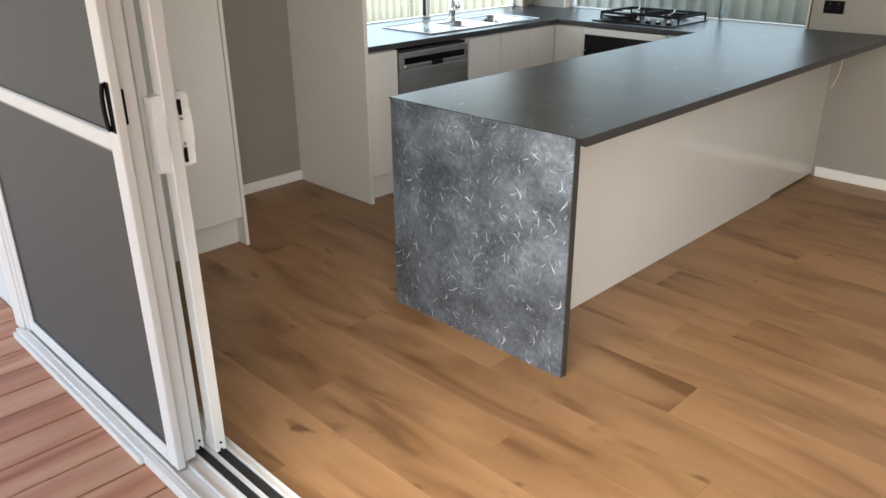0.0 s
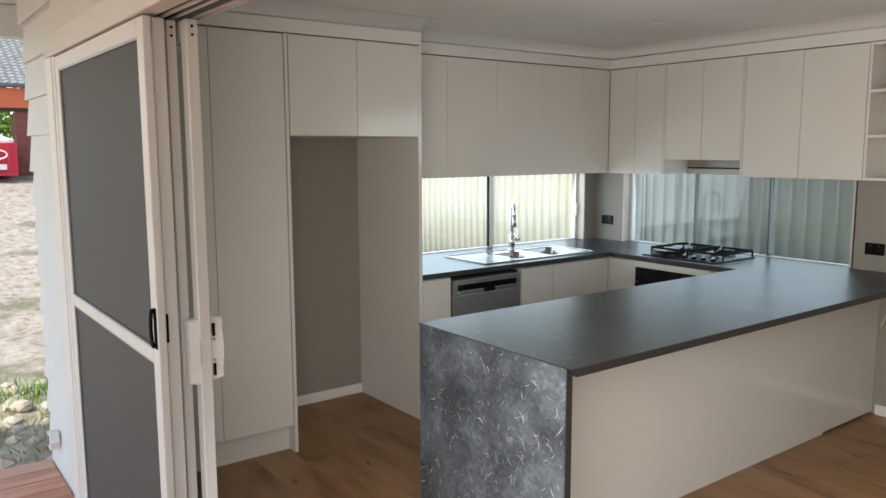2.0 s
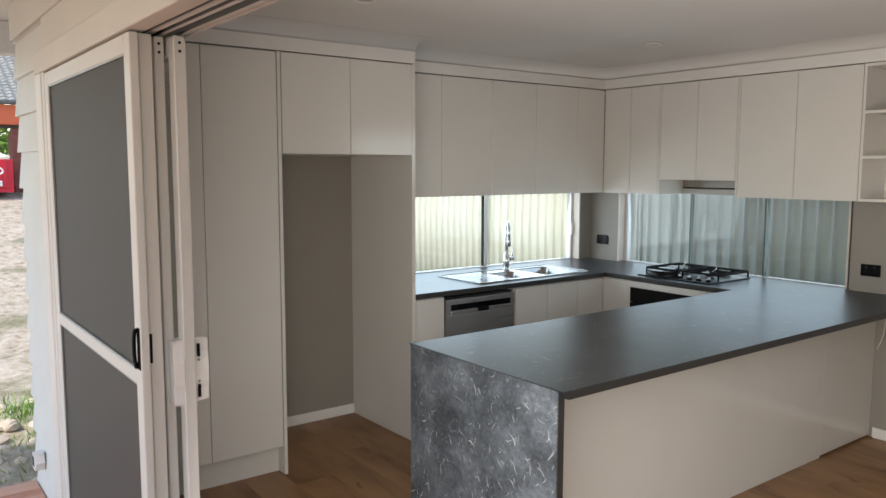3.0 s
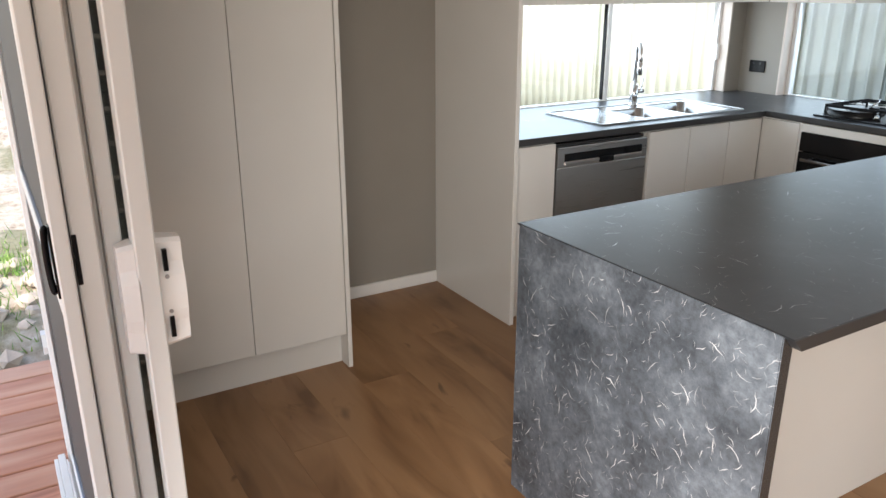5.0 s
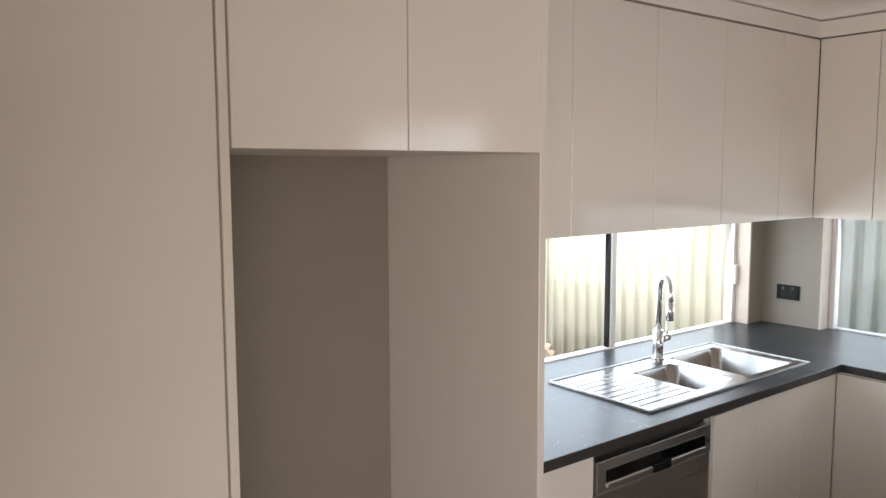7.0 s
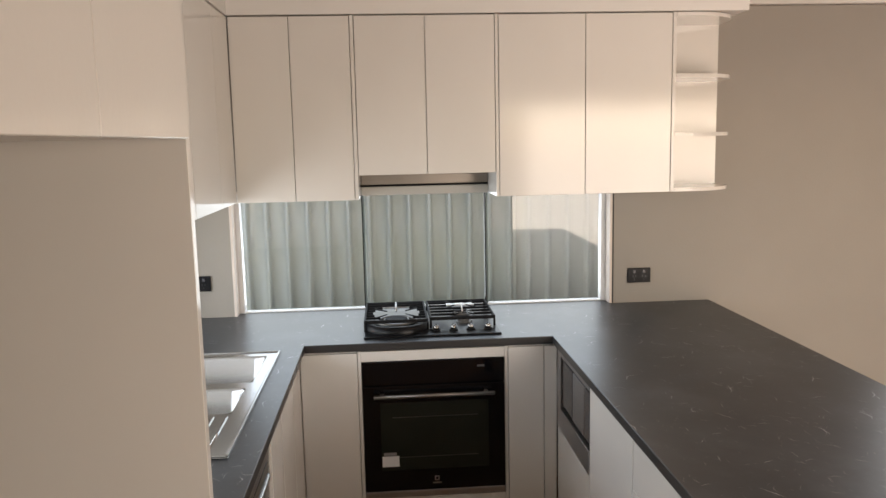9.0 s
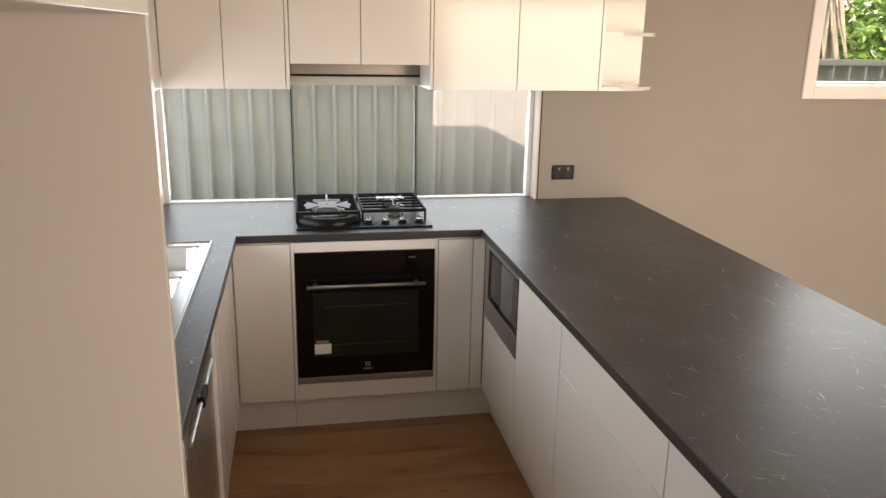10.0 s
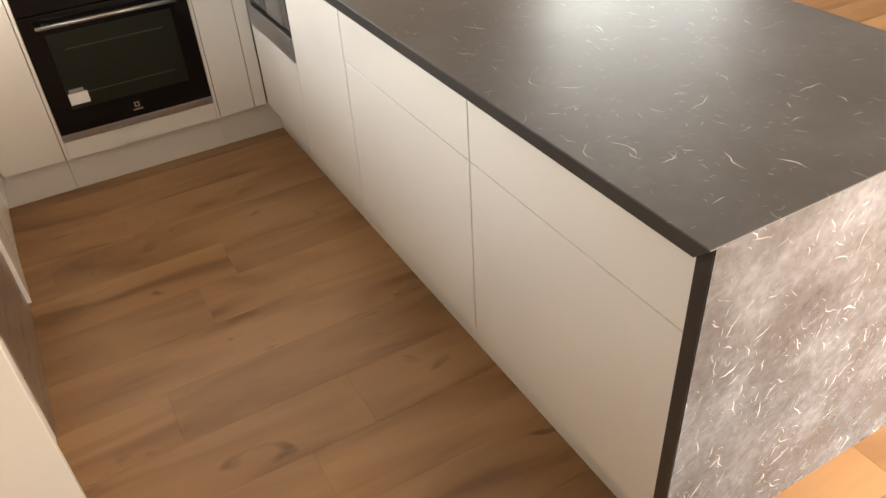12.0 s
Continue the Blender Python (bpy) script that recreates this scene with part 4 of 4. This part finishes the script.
    for a, b, c, d in ((x0, y0, x1, y0 + w), (x0, y1 - w, x1, y1), (x0, y0 + w, x0 + w, y1 - w), (x1 - w, y0 + w, x1, y1 - w)):
        bx(bm, a, b, ZT - 0.017, c, d, ZT - 0.002, 0.002)
    for y in bars:
        near = [h for h in hubs if abs(h[1] - y) < h[2]]
        spans = [(x0 + w, x1 - w)]
        for hx, hy, hr in near:
            half = math.sqrt(max(hr * hr - (y - hy) ** 2, 0.0)) * 0.8
            spans = [(x0 + w, hx - half), (hx + half, x1 - w)]
        for a, b in spans:
            bx(bm, a, y - 0.003, ZT - 0.010, b, y + 0.003, ZT + 0.001, 0.0015)
    for hx, hy, hr in hubs:
        for k in range(4):
            a = k * math.pi / 2 + math.pi / 4
            p0 = (hx + hr * 0.45 * math.cos(a), hy + hr * 0.35 * math.sin(a), ZT - 0.003)
            p1 = (hx + hr * 1.05 * math.cos(a), hy + hr * 1.05 * math.sin(a), ZT - 0.005)
            tube(bm, [p0, p1], [0.0025, 0.004], 6)
    for a, b in ((x0, y0), (x1 - w, y0), (x0, y1 - w), (x1 - w, y1 - w)):
        bx(bm, a, b, HZ, a + w, b + w, ZT - 0.0165)
    part("trivet", bm, IRON, hob)


trivet(0.930, 1.208, -0.440, -0.055, (-0.385, -0.335, -0.285, -0.235, -0.185, -0.135, -0.095), ((1.072, -0.290, 0.130),))
trivet(1.216, 1.505, -0.415, -0.055, (-0.355, -0.295, -0.235, -0.175, -0.115), ((1.372, -0.150, 0.085), (1.372, -0.325, 0.060)))
# curved black shield in front of the wok burner
bm = bmesh.new()
arc = [math.pi * (1.12 + 0.76 * k / 14) for k in range(15)]
rows_ = [[bm.verts.new((1.072 + r * math.cos(a), -0.372 + r * 0.95 * math.sin(a), z)) for a in arc] for r, z in ((0.150, HZ), (0.150, HZ + 0.034), (0.141, HZ + 0.034), (0.141, HZ))]
for k in range(14):
    for q in range(3):
        bm.faces.new((rows_[q][k], rows_[q][k + 1], rows_[q + 1][k + 1], rows_[q + 1][k])).smooth = q != 1
part("wok_shield", bm, ENAMEL, hob, "curved black enamel shield")
for k in range(4):
    x = 1.240 + k * 0.075
    knob = part("knob", cyl(bmesh.new(), x, -0.468, HZ, HZ + 0.008, 0.020, 0.018), ENAMEL, hob)
    bm = cyl(bmesh.new(), x, -0.468, HZ + 0.0082, HZ + 0.024, 0.0135, 0.012)
    bx(bm, x - 0.004, -0.484, HZ + 0.020, x + 0.004, -0.454, HZ + 0.028, 0.002)
    part("knob_cap", bm, mat("knob_steel", (0.60, 0.59, 0.57), 0.25, 1.0), knob, "brushed steel knob cap")
for x, y in ((1.072, -0.180), (1.372, -0.245)):
    part("pan_spike", tube(bmesh.new(), [(x, y - 0.055, ZT - 0.010), (x, y, ZT + 0.004), (x, y + 0.006, ZT + 0.022)], [0.004, 0.004, 0.0025], 8), CHROME, hob)


# ---- power points ----
def socket(x0, z0):
    s = thing("power_point", (x0 + 0.058, -0.005, z0), "black double power point on the wall", "power point", "power points")
    w, h = 0.117, 0.074
    part("plate", box(x0, -0.010, z0, x0 + w, -0.0005, z0 + h, 0.003, 2), BLACK, s)
    m = mat("socket_grey", (0.03, 0.03, 0.035), 0.25)
    for cx in (x0 + 0.034, x0 + 0.083):
        part("rocker", box(cx - 0.007, -0.0125, z0 + 0.048, cx + 0.007, -0.0101, z0 + 0.064, 0.001), m, s)
        bm = bmesh.new()
        for dx, dz in ((-0.007, 0.033), (0.007, 0.033), (0.0, 0.016)):
            bx(bm, cx + dx - 0.0015, -0.0112, z0 + dz - 0.005, cx + dx + 0.0015, -0.0101, z0 + dz + 0.005)
        part("pin_slots", bm, m, s)
    return s


socket(0.078, 1.030)
socket(2.225, 1.000)

# loose cable under the bench end, by the wall
bm = tube(bmesh.new(), [(2.40, -0.02, 0.866), (2.402, -0.022, 0.80), (2.398, -0.03, 0.73), (2.395, -0.035, 0.66), (2.375, -0.03, 0.60), (2.362, -0.035, 0.565)], 0.0035, 8)
solo("cable", bm, REVEAL, "thin loose cable hanging under the worktop", "cable")


# ceiling downlights
def downlight(x, y):
    d = thing("downlight", (x, y, CEIL), "white round recessed ceiling downlight, unlit", "downlight", "ceiling downlights")
    bm = bmesh.new()
    for k in range(28):
        a0, a1 = k * math.tau / 28, (k + 1) * math.tau / 28
        q = [(0.055, -0.002), (0.050, -0.008), (0.040, -0.006), (0.036, -0.0005)]
        v0 = [bm.verts.new((x + r * math.cos(a0), y + r * math.sin(a0), CEIL + z)) for r, z in q]
        v1 = [bm.verts.new((x + r * math.cos(a1), y + r * math.sin(a1), CEIL + z)) for r, z in q]
        for i in range(3):
            bm.faces.new((v0[i], v0[i + 1], v1[i + 1], v1[i]))
    bmesh.ops.remove_doubles(bm, verts=bm.verts, dist=1e-5)
    part("ring", bm, TRIM, d)
    part("lens", cyl(bmesh.new(), x, y, CEIL - 0.004, CEIL - 0.0008, 0.038), mat("frosted_lens", (0.5, 0.48, 0.45), 0.4), d)


downlight(1.42, -3.08)
downlight(1.42, -1.05)

# ---- outside: walls, deck, patio roof ----
def weatherboard(x0, x1, z0, z1):
    bm = bmesh.new()
    ya = ROOM_S - 0.1005
    v = [bm.verts.new((x, y, z)) for x in (x0, x1) for y, z in ((ya, z0), (ya - 0.030, z0), (ya - 0.010, z1), (ya, z1))]
    for f in ((0, 1, 2, 3), (7, 6, 5, 4), (0, 4, 5, 1), (1, 5, 6, 2), (2, 6, 7, 3), (3, 7, 4, 0)):
        bm.faces.new([v[i] for i in f])
    part("weatherboard", bm, CLAD, wall_south)


for k in range(14):
    z0 = -0.110 + k * 0.1845
    z1 = min(z0 + 0.1845, 2.302)
    weatherboard(-0.125, 0.6825, z0, z1)
    if z1 > 2.30:
        break
# cream boards replace weatherboards here; the cream stands for light off the deck
solo("head_board", box(0.6835, ROOM_S - 0.131, 2.146, ROOM_X, ROOM_S - 0.1005, 2.302, 0.003), SOFFIT, "board over the sliding doors, cream for light off the deck", "cladding", "structure")
solo("frieze_board", box(-0.125, ROOM_S - 0.136, 2.303, ROOM_X, ROOM_S - 0.1005, 2.479, 0.003), SOFFIT, "frieze board under the patio ceiling, cream for light off the deck", "cladding", "structure")
solo("corner_stop", box(-0.150, ROOM_S - 0.10, -0.2, -0.121, ROOM_S + 0.3, 2.479), CLAD, "pale weatherboard corner stop", "cladding", "structure")
vent = thing("wall_vent", (0.12, -4.26, 0.05), "white hexagonal vent cover low on the weatherboards", "vent")
bm = prism(bmesh.new(), [(0.055 * math.cos(k * math.tau / 6), 0.05 * math.sin(k * math.tau / 6)) for k in range(6)], 0, 0.045)
bmesh.ops.rotate(bm, verts=bm.verts, cent=(0, 0, 0), matrix=Matrix.Rotation(radians(90), 3, "X"))
bmesh.ops.translate(bm, verts=bm.verts, vec=(0.14, -4.258, 0.16))
part("cover", bm, PLASTIC, vent)
bm = bmesh.new()
for k in range(3):
    bx(bm, 0.11 + k * 0.018, -4.3045, 0.135, 0.116 + k * 0.018, -4.303, 0.185)
part("slots", bm, DARK, vent)

deck = solo("deck", box(-0.16, -9.0, -0.20, 7.2, -4.26, -0.062), DARK, "red timber deck outside the sliding doors", "deck", "structure")
# soffit's unseen depth is set to keep sun off the deck by the door
solo("soffit", box(-0.70, -7.4, 2.48, 7.6, ROOM_S - 0.0, 2.54), SOFFIT, "cream lined ceiling over the deck", "soffit", "structure")
solo("patio_beam", box(-0.72, -7.4, 2.30, -0.60, ROOM_S + 0.10, 2.479, 0.004), SOFFIT, "cream beam at the edge of the patio roof", "beam", "structure")

# ---- outside: ground, fence, neighbours ----
bm = bmesh.new()


def ground_z(x, y):
    z = -0.32
    if x < -0.2:
        up = min(max((-x - 4.0) / 10.0, 0), 1)
        z += 0.12 * math.exp(-((x + 1.2) / 1.5) ** 2) * (1 if y < -2 else 0) + 1.5 * up * up * (3 - 2 * up)
    if -7 < x < 0.5 and -8 < y < 2.5:
        d = math.hypot(x + 1.80, y + 0.50)
        z += 0.90 * max(0, 1 - (d / 1.4) ** 2) * min(1, max(0, (-x - 0.1) / 0.5))
        z += 0.05 * noise.noise((x * 2.1, y * 2.1, 0)) + 0.05 * noise.noise((x * 6, y * 6, 3))
        d = math.hypot((x + 1.5) / 0.9, (y + 4.6) / 1.4)
        z += 0.16 * max(0, 1 - d)
    return z


us = [-150, -80, -45, -30, -22, -18, -15] + [-13 + k * 0.25 for k in range(54)] + [1, 2, 4, 7, 12, 25, 60, 150]
vs_ = [-150, -60, -30, -18, -12, -9] + [-8 + k * 0.25 for k in range(43)] + [3, 4, 6, 9, 14, 25, 60, 150]
grid = [[bm.verts.new((x, y, ground_z(x, y))) for x in us] for y in vs_]
for j in range(len(vs_) - 1):
    for i in range(len(us) - 1):
        f = bm.faces.new((grid[j][i], grid[j][i + 1], grid[j + 1][i + 1], grid[j + 1][i]))
        f.smooth = True
solo("ground", bm, EARTH, "pale bare earth with patches of dry grass", "ground", "structure")

rnd = random.Random(31)
bm = bmesh.new()
for k in range(60):
    a, r = rnd.uniform(0, math.tau), 1.1 * math.sqrt(rnd.random())
    x, y = -1.80 + r * math.cos(a), -0.50 + r * math.sin(a)
    size = rnd.uniform(0.015, 0.045)
    made = bmesh.ops.create_icosphere(bm, subdivisions=1, radius=size)["verts"]
    for v in made:
        v.co = Vector((v.co.x * rnd.uniform(0.7, 1.3), v.co.y * rnd.uniform(0.7, 1.3), v.co.z * rnd.uniform(0.5, 1.0))) + Vector((x, y, ground_z(x, y) + size * 0.3))
for k in range(130):
    x, y = rnd.uniform(-2.6, -0.4), rnd.uniform(-5.6, -3.6)
    size = rnd.uniform(0.012, 0.075)
    made = bmesh.ops.create_icosphere(bm, subdivisions=1, radius=size)["verts"]
    for v in made:
        v.co = Vector((v.co.x * rnd.uniform(0.7, 1.3), v.co.y * rnd.uniform(0.7, 1.3), v.co.z * rnd.uniform(0.5, 1.0))) + Vector((x, y, ground_z(x, y) + size * 0.2))
solo("rubble", bm, painted("pale_rubble", (0.62, 0.52, 0.42), 0.9, 0.25, 0.3, 8), "pale broken rubble and clods on the bare earth", "rubble", "stuff")
bm = bmesh.new()
for k in range(2600):
    x, y = rnd.gauss(-1.7, 0.55), rnd.gauss(-4.1, 0.6)
    if x > -0.35:
        continue
    h, a = rnd.uniform(0.03, 0.11), rnd.uniform(0, math.tau)
    z = ground_z(x, y) - 0.005
    dx, dy = 0.005 * math.cos(a), 0.005 * math.sin(a)
    lx, ly = rnd.gauss(0, 0.03), rnd.gauss(0, 0.03)
    bm.faces.new([bm.verts.new(c) for c in ((x - dx, y - dy, z), (x + dx, y + dy, z), (x + lx, y + ly, z + h))])
solo("grass", bm, LEAF, "thin patch of green grass on the earth", "grass", "stuff")

FENCE_Y, FENCE_TOP, PITCH = 1.25, 1.560, 0.1293


def fence_panel(x0, width):
    f = thing("fence_panel", (x0, FENCE_Y, -0.35), "pale green ribbed steel fence panel", "fence", "boundary fence panels")
    bm = bmesh.new()
    pts = []
    x = x0
    while x < x0 + width - 1e-4:
        for dx, dy in ((0.0, 0.0), (0.072, 0.0), (0.080, -0.006), (0.086, -0.032), (0.091, -0.038), (0.103, -0.038), (0.108, -0.032), (0.114, -0.006)):
            if x + dx <= x0 + width:
                pts.append((x + dx, FENCE_Y + dy))
        x += PITCH
    pts.append((x0 + width, FENCE_Y))
    front = [(bm.verts.new((a, c, -0.35)), bm.verts.new((a, c, FENCE_TOP - 0.014))) for a, c in pts]
    rear = [(bm.verts.new((a, c + 0.004, -0.35)), bm.verts.new((a, c + 0.004, FENCE_TOP - 0.014))) for a, c in pts]
    for k in range(len(pts) - 1):
        bm.faces.new((front[k][0], front[k + 1][0], front[k + 1][1], front[k][1])).smooth = True
        bm.faces.new((rear[k][0], rear[k][1], rear[k + 1][1], rear[k + 1][0]))
        bm.faces.new((front[k][1], front[k + 1][1], rear[k + 1][1], rear[k][1]))
        bm.faces.new((front[k][0], rear[k][0], rear[k + 1][0], front[k + 1][0]))
    for k in (0, -1):
        bm.faces.new((front[k][0], front[k][1], rear[k][1], rear[k][0]))
    part("sheet", bm, FENCE, f)
    part("top_rail", box(x0, FENCE_Y - 0.046, FENCE_TOP - 0.012, x0 + width, FENCE_Y + 0.016, FENCE_TOP + 0.03, 0.003), FENCE, f)
    part("post", box(x0 - 0.012, FENCE_Y - 0.028, -0.35, x0 + 0.012, FENCE_Y + 0.022, FENCE_TOP - 0.013, 0.003), FENCE, f)


for k in range(8):
    fence_panel(-7.4465 + k * 2.3274, 2.3274 - 0.013)


def leaves(n, centre, radii, size, seed):
    """A loose crown of small folded leaves, thicker in clumps."""
    rnd = random.Random(seed)
    bm = bmesh.new()
    clumps = [Vector([rnd.gauss(0, 0.5) for _ in range(3)]) for _ in range(22)]
    for _ in range(n):
        c = rnd.choice(clumps) + Vector([rnd.gauss(0, 0.2) for _ in range(3)])
        p = Vector(centre) + Vector((c.x * radii[0], c.y * radii[1], c.z * radii[2]))
        q = Euler([rnd.uniform(0, math.tau) for _ in range(3)]).to_matrix()
        s = size * rnd.uniform(0.6, 1.4)
        vs = [bm.verts.new(p + q @ Vector(v) * s) for v in ((0, -0.5, 0), (0.26, 0, 0.09), (0, 0.55, 0), (-0.26, 0, 0.09))]
        bm.faces.new((vs[0], vs[1], vs[2]))
        bm.faces.new((vs[0], vs[2], vs[3]))
    return bm


def tree(name, x, y, z, height, radii, n, size, seed, label):
    t = thing(name, (x, y, z), label, "tree" if height > 2.5 else "shrub")
    rnd = random.Random(seed)
    bm = bmesh.new()
    r = height * 0.025
    tube(bm, [(x, y, z), (x + 0.05, y, z + height * 0.3), (x, y + 0.05, z + height * 0.55), (x, y, z + height * 0.8)], [r, r * 0.8, r * 0.55, r * 0.25], 8)
    for _ in range(9):
        h = rnd.uniform(0.2, 0.6) * height
        a = rnd.uniform(0, math.tau)
        tube(bm, [(x, y, z + h), (x + radii[0] * 0.4 * math.cos(a), y + radii[1] * 0.4 * math.sin(a), z + h + height * 0.15),
                  (x + radii[0] * 0.8 * math.cos(a), y + radii[1] * 0.8 * math.sin(a), z + h + height * 0.25)], [r * 0.45, r * 0.3, r * 0.1], 6)
    part("trunk", bm, BARK, t)
    part("crown", leaves(n, (x, y, z + height * 0.62), radii, size, seed + 7), LEAF, t)


tree("garden_shrub", 6.2, 2.6, -0.3, 2.9, (1.0, 0.7, 1.1), 7000, 0.085, 3, "dense sunlit green shrub behind the fence")
tree("garden_shrub", 7.6, 3.0, -0.3, 3.1, (1.2, 0.8, 1.2), 4500, 0.09, 4, "broad-leaved green shrub behind the fence")
tree("garden_tree", -22, -0.8, 1.1, 7.5, (3.2, 3.0, 2.6), 3500, 0.3, 5, "tall green tree beyond the neighbouring house")
tree("garden_shrub", -21.5, -3.6, 1.1, 2.4, (1.5, 2.6, 1.1), 2500, 0.2, 6, "bright green hedge beyond the carport")

palm = thing("palm_tree", (5.32, 2.3, -0.3), "palm trunk hung with dry pale fronds", "palm")
part("trunk", tube(bmesh.new(), [(5.32, 2.3, -0.35), (5.30, 2.3, 1.2), (5.24, 2.32, 2.6), (5.22, 2.34, 3.6)], [0.14, 0.12, 0.10, 0.09], 12), BARK, palm)
rnd = random.Random(9)
for k in range(60):
    a = rnd.uniform(0, math.tau)
    r0 = 0.12
    top = rnd.uniform(2.1, 3.4)
    ln = rnd.uniform(0.6, 1.4)
    bm = bmesh.new()
    pts = [(5.26 + (r0 + 0.05 * s + 0.16 * s * s) * math.cos(a), 2.32 + (r0 + 0.05 * s + 0.16 * s * s) * math.sin(a), top - ln * s) for s in (0, 0.35, 0.7, 1.0)]
    side = Vector((-math.sin(a), math.cos(a), 0))
    w = (0.03, 0.045, 0.03, 0.004)
    ls = [bm.verts.new(Vector(p) - side * q) for p, q in zip(pts, w)]
    rs = [bm.verts.new(Vector(p) + side * q) for p, q in zip(pts, w)]
    for i in range(3):
        bm.faces.new((ls[i], rs[i], rs[i + 1], ls[i + 1]))
    bmesh.ops.solidify(bm, geom=bm.faces, thickness=0.004)
    part("dry_frond", bm, FROND, palm)

# neighbouring carport with a tiled roof
HX, HG = -13.6, 1.16
house = thing("neighbour_house", (HX, -3.0, HG), "neighbouring brick carport with orange fascia and grey tiles", "house")
rows = 28
for r in range(rows):
    bm = bmesh.new()
    xa, xb = HX + 0.35 - r * 0.15, HX + 0.35 - (r + 1) * 0.15
    za = 2.98 + r * 0.0725
    cols = 240
    lo = [bm.verts.new((xa, -7.5 + c * 0.0375, za + 0.022 + 0.013 * math.sin(c * math.pi / 2))) for c in range(cols)]
    hi = [bm.verts.new((xb, -7.5 + c * 0.0375, za + 0.0725 + 0.013 * math.sin(c * math.pi / 2))) for c in range(cols)]
    dn = [bm.verts.new((xa, -7.5 + c * 0.0375, za - 0.01)) for c in range(cols)]
    for c in range(cols - 1):
        bm.faces.new((lo[c], lo[c + 1], hi[c + 1], hi[c]))
        bm.faces.new((dn[c], dn[c + 1], lo[c + 1], lo[c]))
    part("tile_course", bm, TILE, house)
part("gutter", box(HX + 0.36, -7.5, 2.90, HX + 0.46, 1.4, 2.985, 0.02), mat("gutter_dark", (0.10, 0.10, 0.10), 0.5), house)
part("fascia", box(HX + 0.26, -7.5, 2.50, HX + 0.355, 1.4, 2.895, 0.01), ORANGE, house, "orange painted fascia board")
part("lintel", box(HX + 0.20, -7.5, 2.43, HX + 0.255, 1.4, 2.56, 0.01), mat("lintel_dark", (0.06, 0.045, 0.04), 0.7), house)
part("post", box(HX, -2.42, HG - 0.1, HX + 0.25, -2.05, 2.43, 0.01), BRICK, house, "brown brick pier")
part("wall", box(HX - 3.0, -2.05, HG - 0.1, HX + 0.2, 1.4, 2.43, 0.01), BRICK, house)
part("plinth", box(HX, -2.45, HG - 0.1, HX + 0.45, -2.05, HG + 0.14, 0.02), BRICK, house)
BX = HX + 2.3
bin_ = thing("skip_bin", (BX - 1.4, -3.6, HG), "red steel skip bin full of pale rubbish", "skip bin")
bm = box(BX - 2.2, -4.6, HG + 0.02, BX - 0.83, -2.6, HG + 0.10, 0.01)
for a in ((BX - 2.2, -4.6, BX - 0.83, -4.56), (BX - 2.2, -2.64, BX - 0.83, -2.6), (BX - 2.2, -4.56, BX - 2.16, -2.64), (BX - 0.87, -4.56, BX - 0.83, -2.64)):
    bx(bm, a[0], a[1], HG + 0.10, a[2], a[3], HG + 0.64, 0.004)
part("tub", bm, RED, bin_)
bm = bmesh.new()
for k in range(9):
    bx(bm, BX - 0.829, -4.5 + k * 0.215, HG + 0.1, BX - 0.795, -4.44 + k * 0.215, HG + 0.63)
part("rib", bm, RED, bin_)
bm = bmesh.new()
for k in range(40):
    c = Vector((BX - 1.5 + rnd.uniform(-0.6, 0.6), -3.6 + rnd.uniform(-0.85, 0.85), HG + 0.48 + rnd.uniform(0, 0.16)))
    made = bmesh.ops.create_icosphere(bm, subdivisions=1, radius=rnd.uniform(0.08, 0.17))["verts"]
    for v in made:
        v.co = v.co * rnd.uniform(0.7, 1.2) + c
part("rubbish", bm, FROND, bin_)
bm = tube(bmesh.new(), [(BX - 0.75, -3.0 + 0.22 * math.cos(t), HG + 0.42 + 0.09 * math.sin(t)) for t in [k / 16 * math.tau for k in range(17)]], 0.018, 6)
bx(bm, BX - 0.762, -3.1, HG + 0.14, BX - 0.755, -2.8, HG + 0.24)
part("emblem", bm, PLASTIC, bin_, "plain white oval mark")

# ---- boards of floor and deck ----
PLANK_W, PLANK_L = 0.2125, 1.52
JOINTS = {5: 0.734, 7: 1.150, 10: 1.410, 16: 2.710}   # rows whose joints are placed to fit the camera's view
CACHE = {}


def board(name, length, width, thick, axis, material, parent, centre):
    key = (name, round(length, 3), round(width, 3))
    if key not in CACHE:
        bm = bmesh.new()
        lx, ly = (length, width) if axis == 0 else (width, length)
        bx(bm, -lx / 2, -ly / 2, -thick, lx / 2, ly / 2, 0.0)
        top = [e for e in bm.edges if all(abs(v.co.z) < 1e-6 for v in e.verts)]
        bmesh.ops.bevel(bm, geom=top, offset=0.0004 if axis == 0 else 0.004, segments=1, affect="EDGES")
        CACHE[key] = mesh_from(name, bm, material)
    ob = new(name, CACHE[key])
    ob.parent = parent
    ob.location = Vector(centre)
    return ob


rnd = random.Random(21)
y = 0.0
row = 0
while y > ROOM_S + 0.01:
    w = min(PLANK_W, y - ROOM_S)
    cut = round(JOINTS.get(row, (0.31 + row * 0.59) * PLANK_L) % PLANK_L, 2)
    ends = [0.0]
    e = cut if cut > 0.2 else cut + 0.4
    while e < ROOM_X - 0.2:
        ends.append(e)
        e += PLANK_L
    ends.append(ROOM_X)
    for a, b in zip(ends, ends[1:]):
        board("plank", b - a - 0.0004, w - 0.0003, 0.013, 0, OAK, floor, ((a + b) / 2, y - w / 2, 0.0))
    y -= PLANK_W
    row += 1
x = -0.11
while x < 7.05:
    board("deck_board", 4.742, 0.1395, 0.03, 1, MERBAU, deck, (x + 0.07, -6.6295, -0.031))
    x += 0.1475
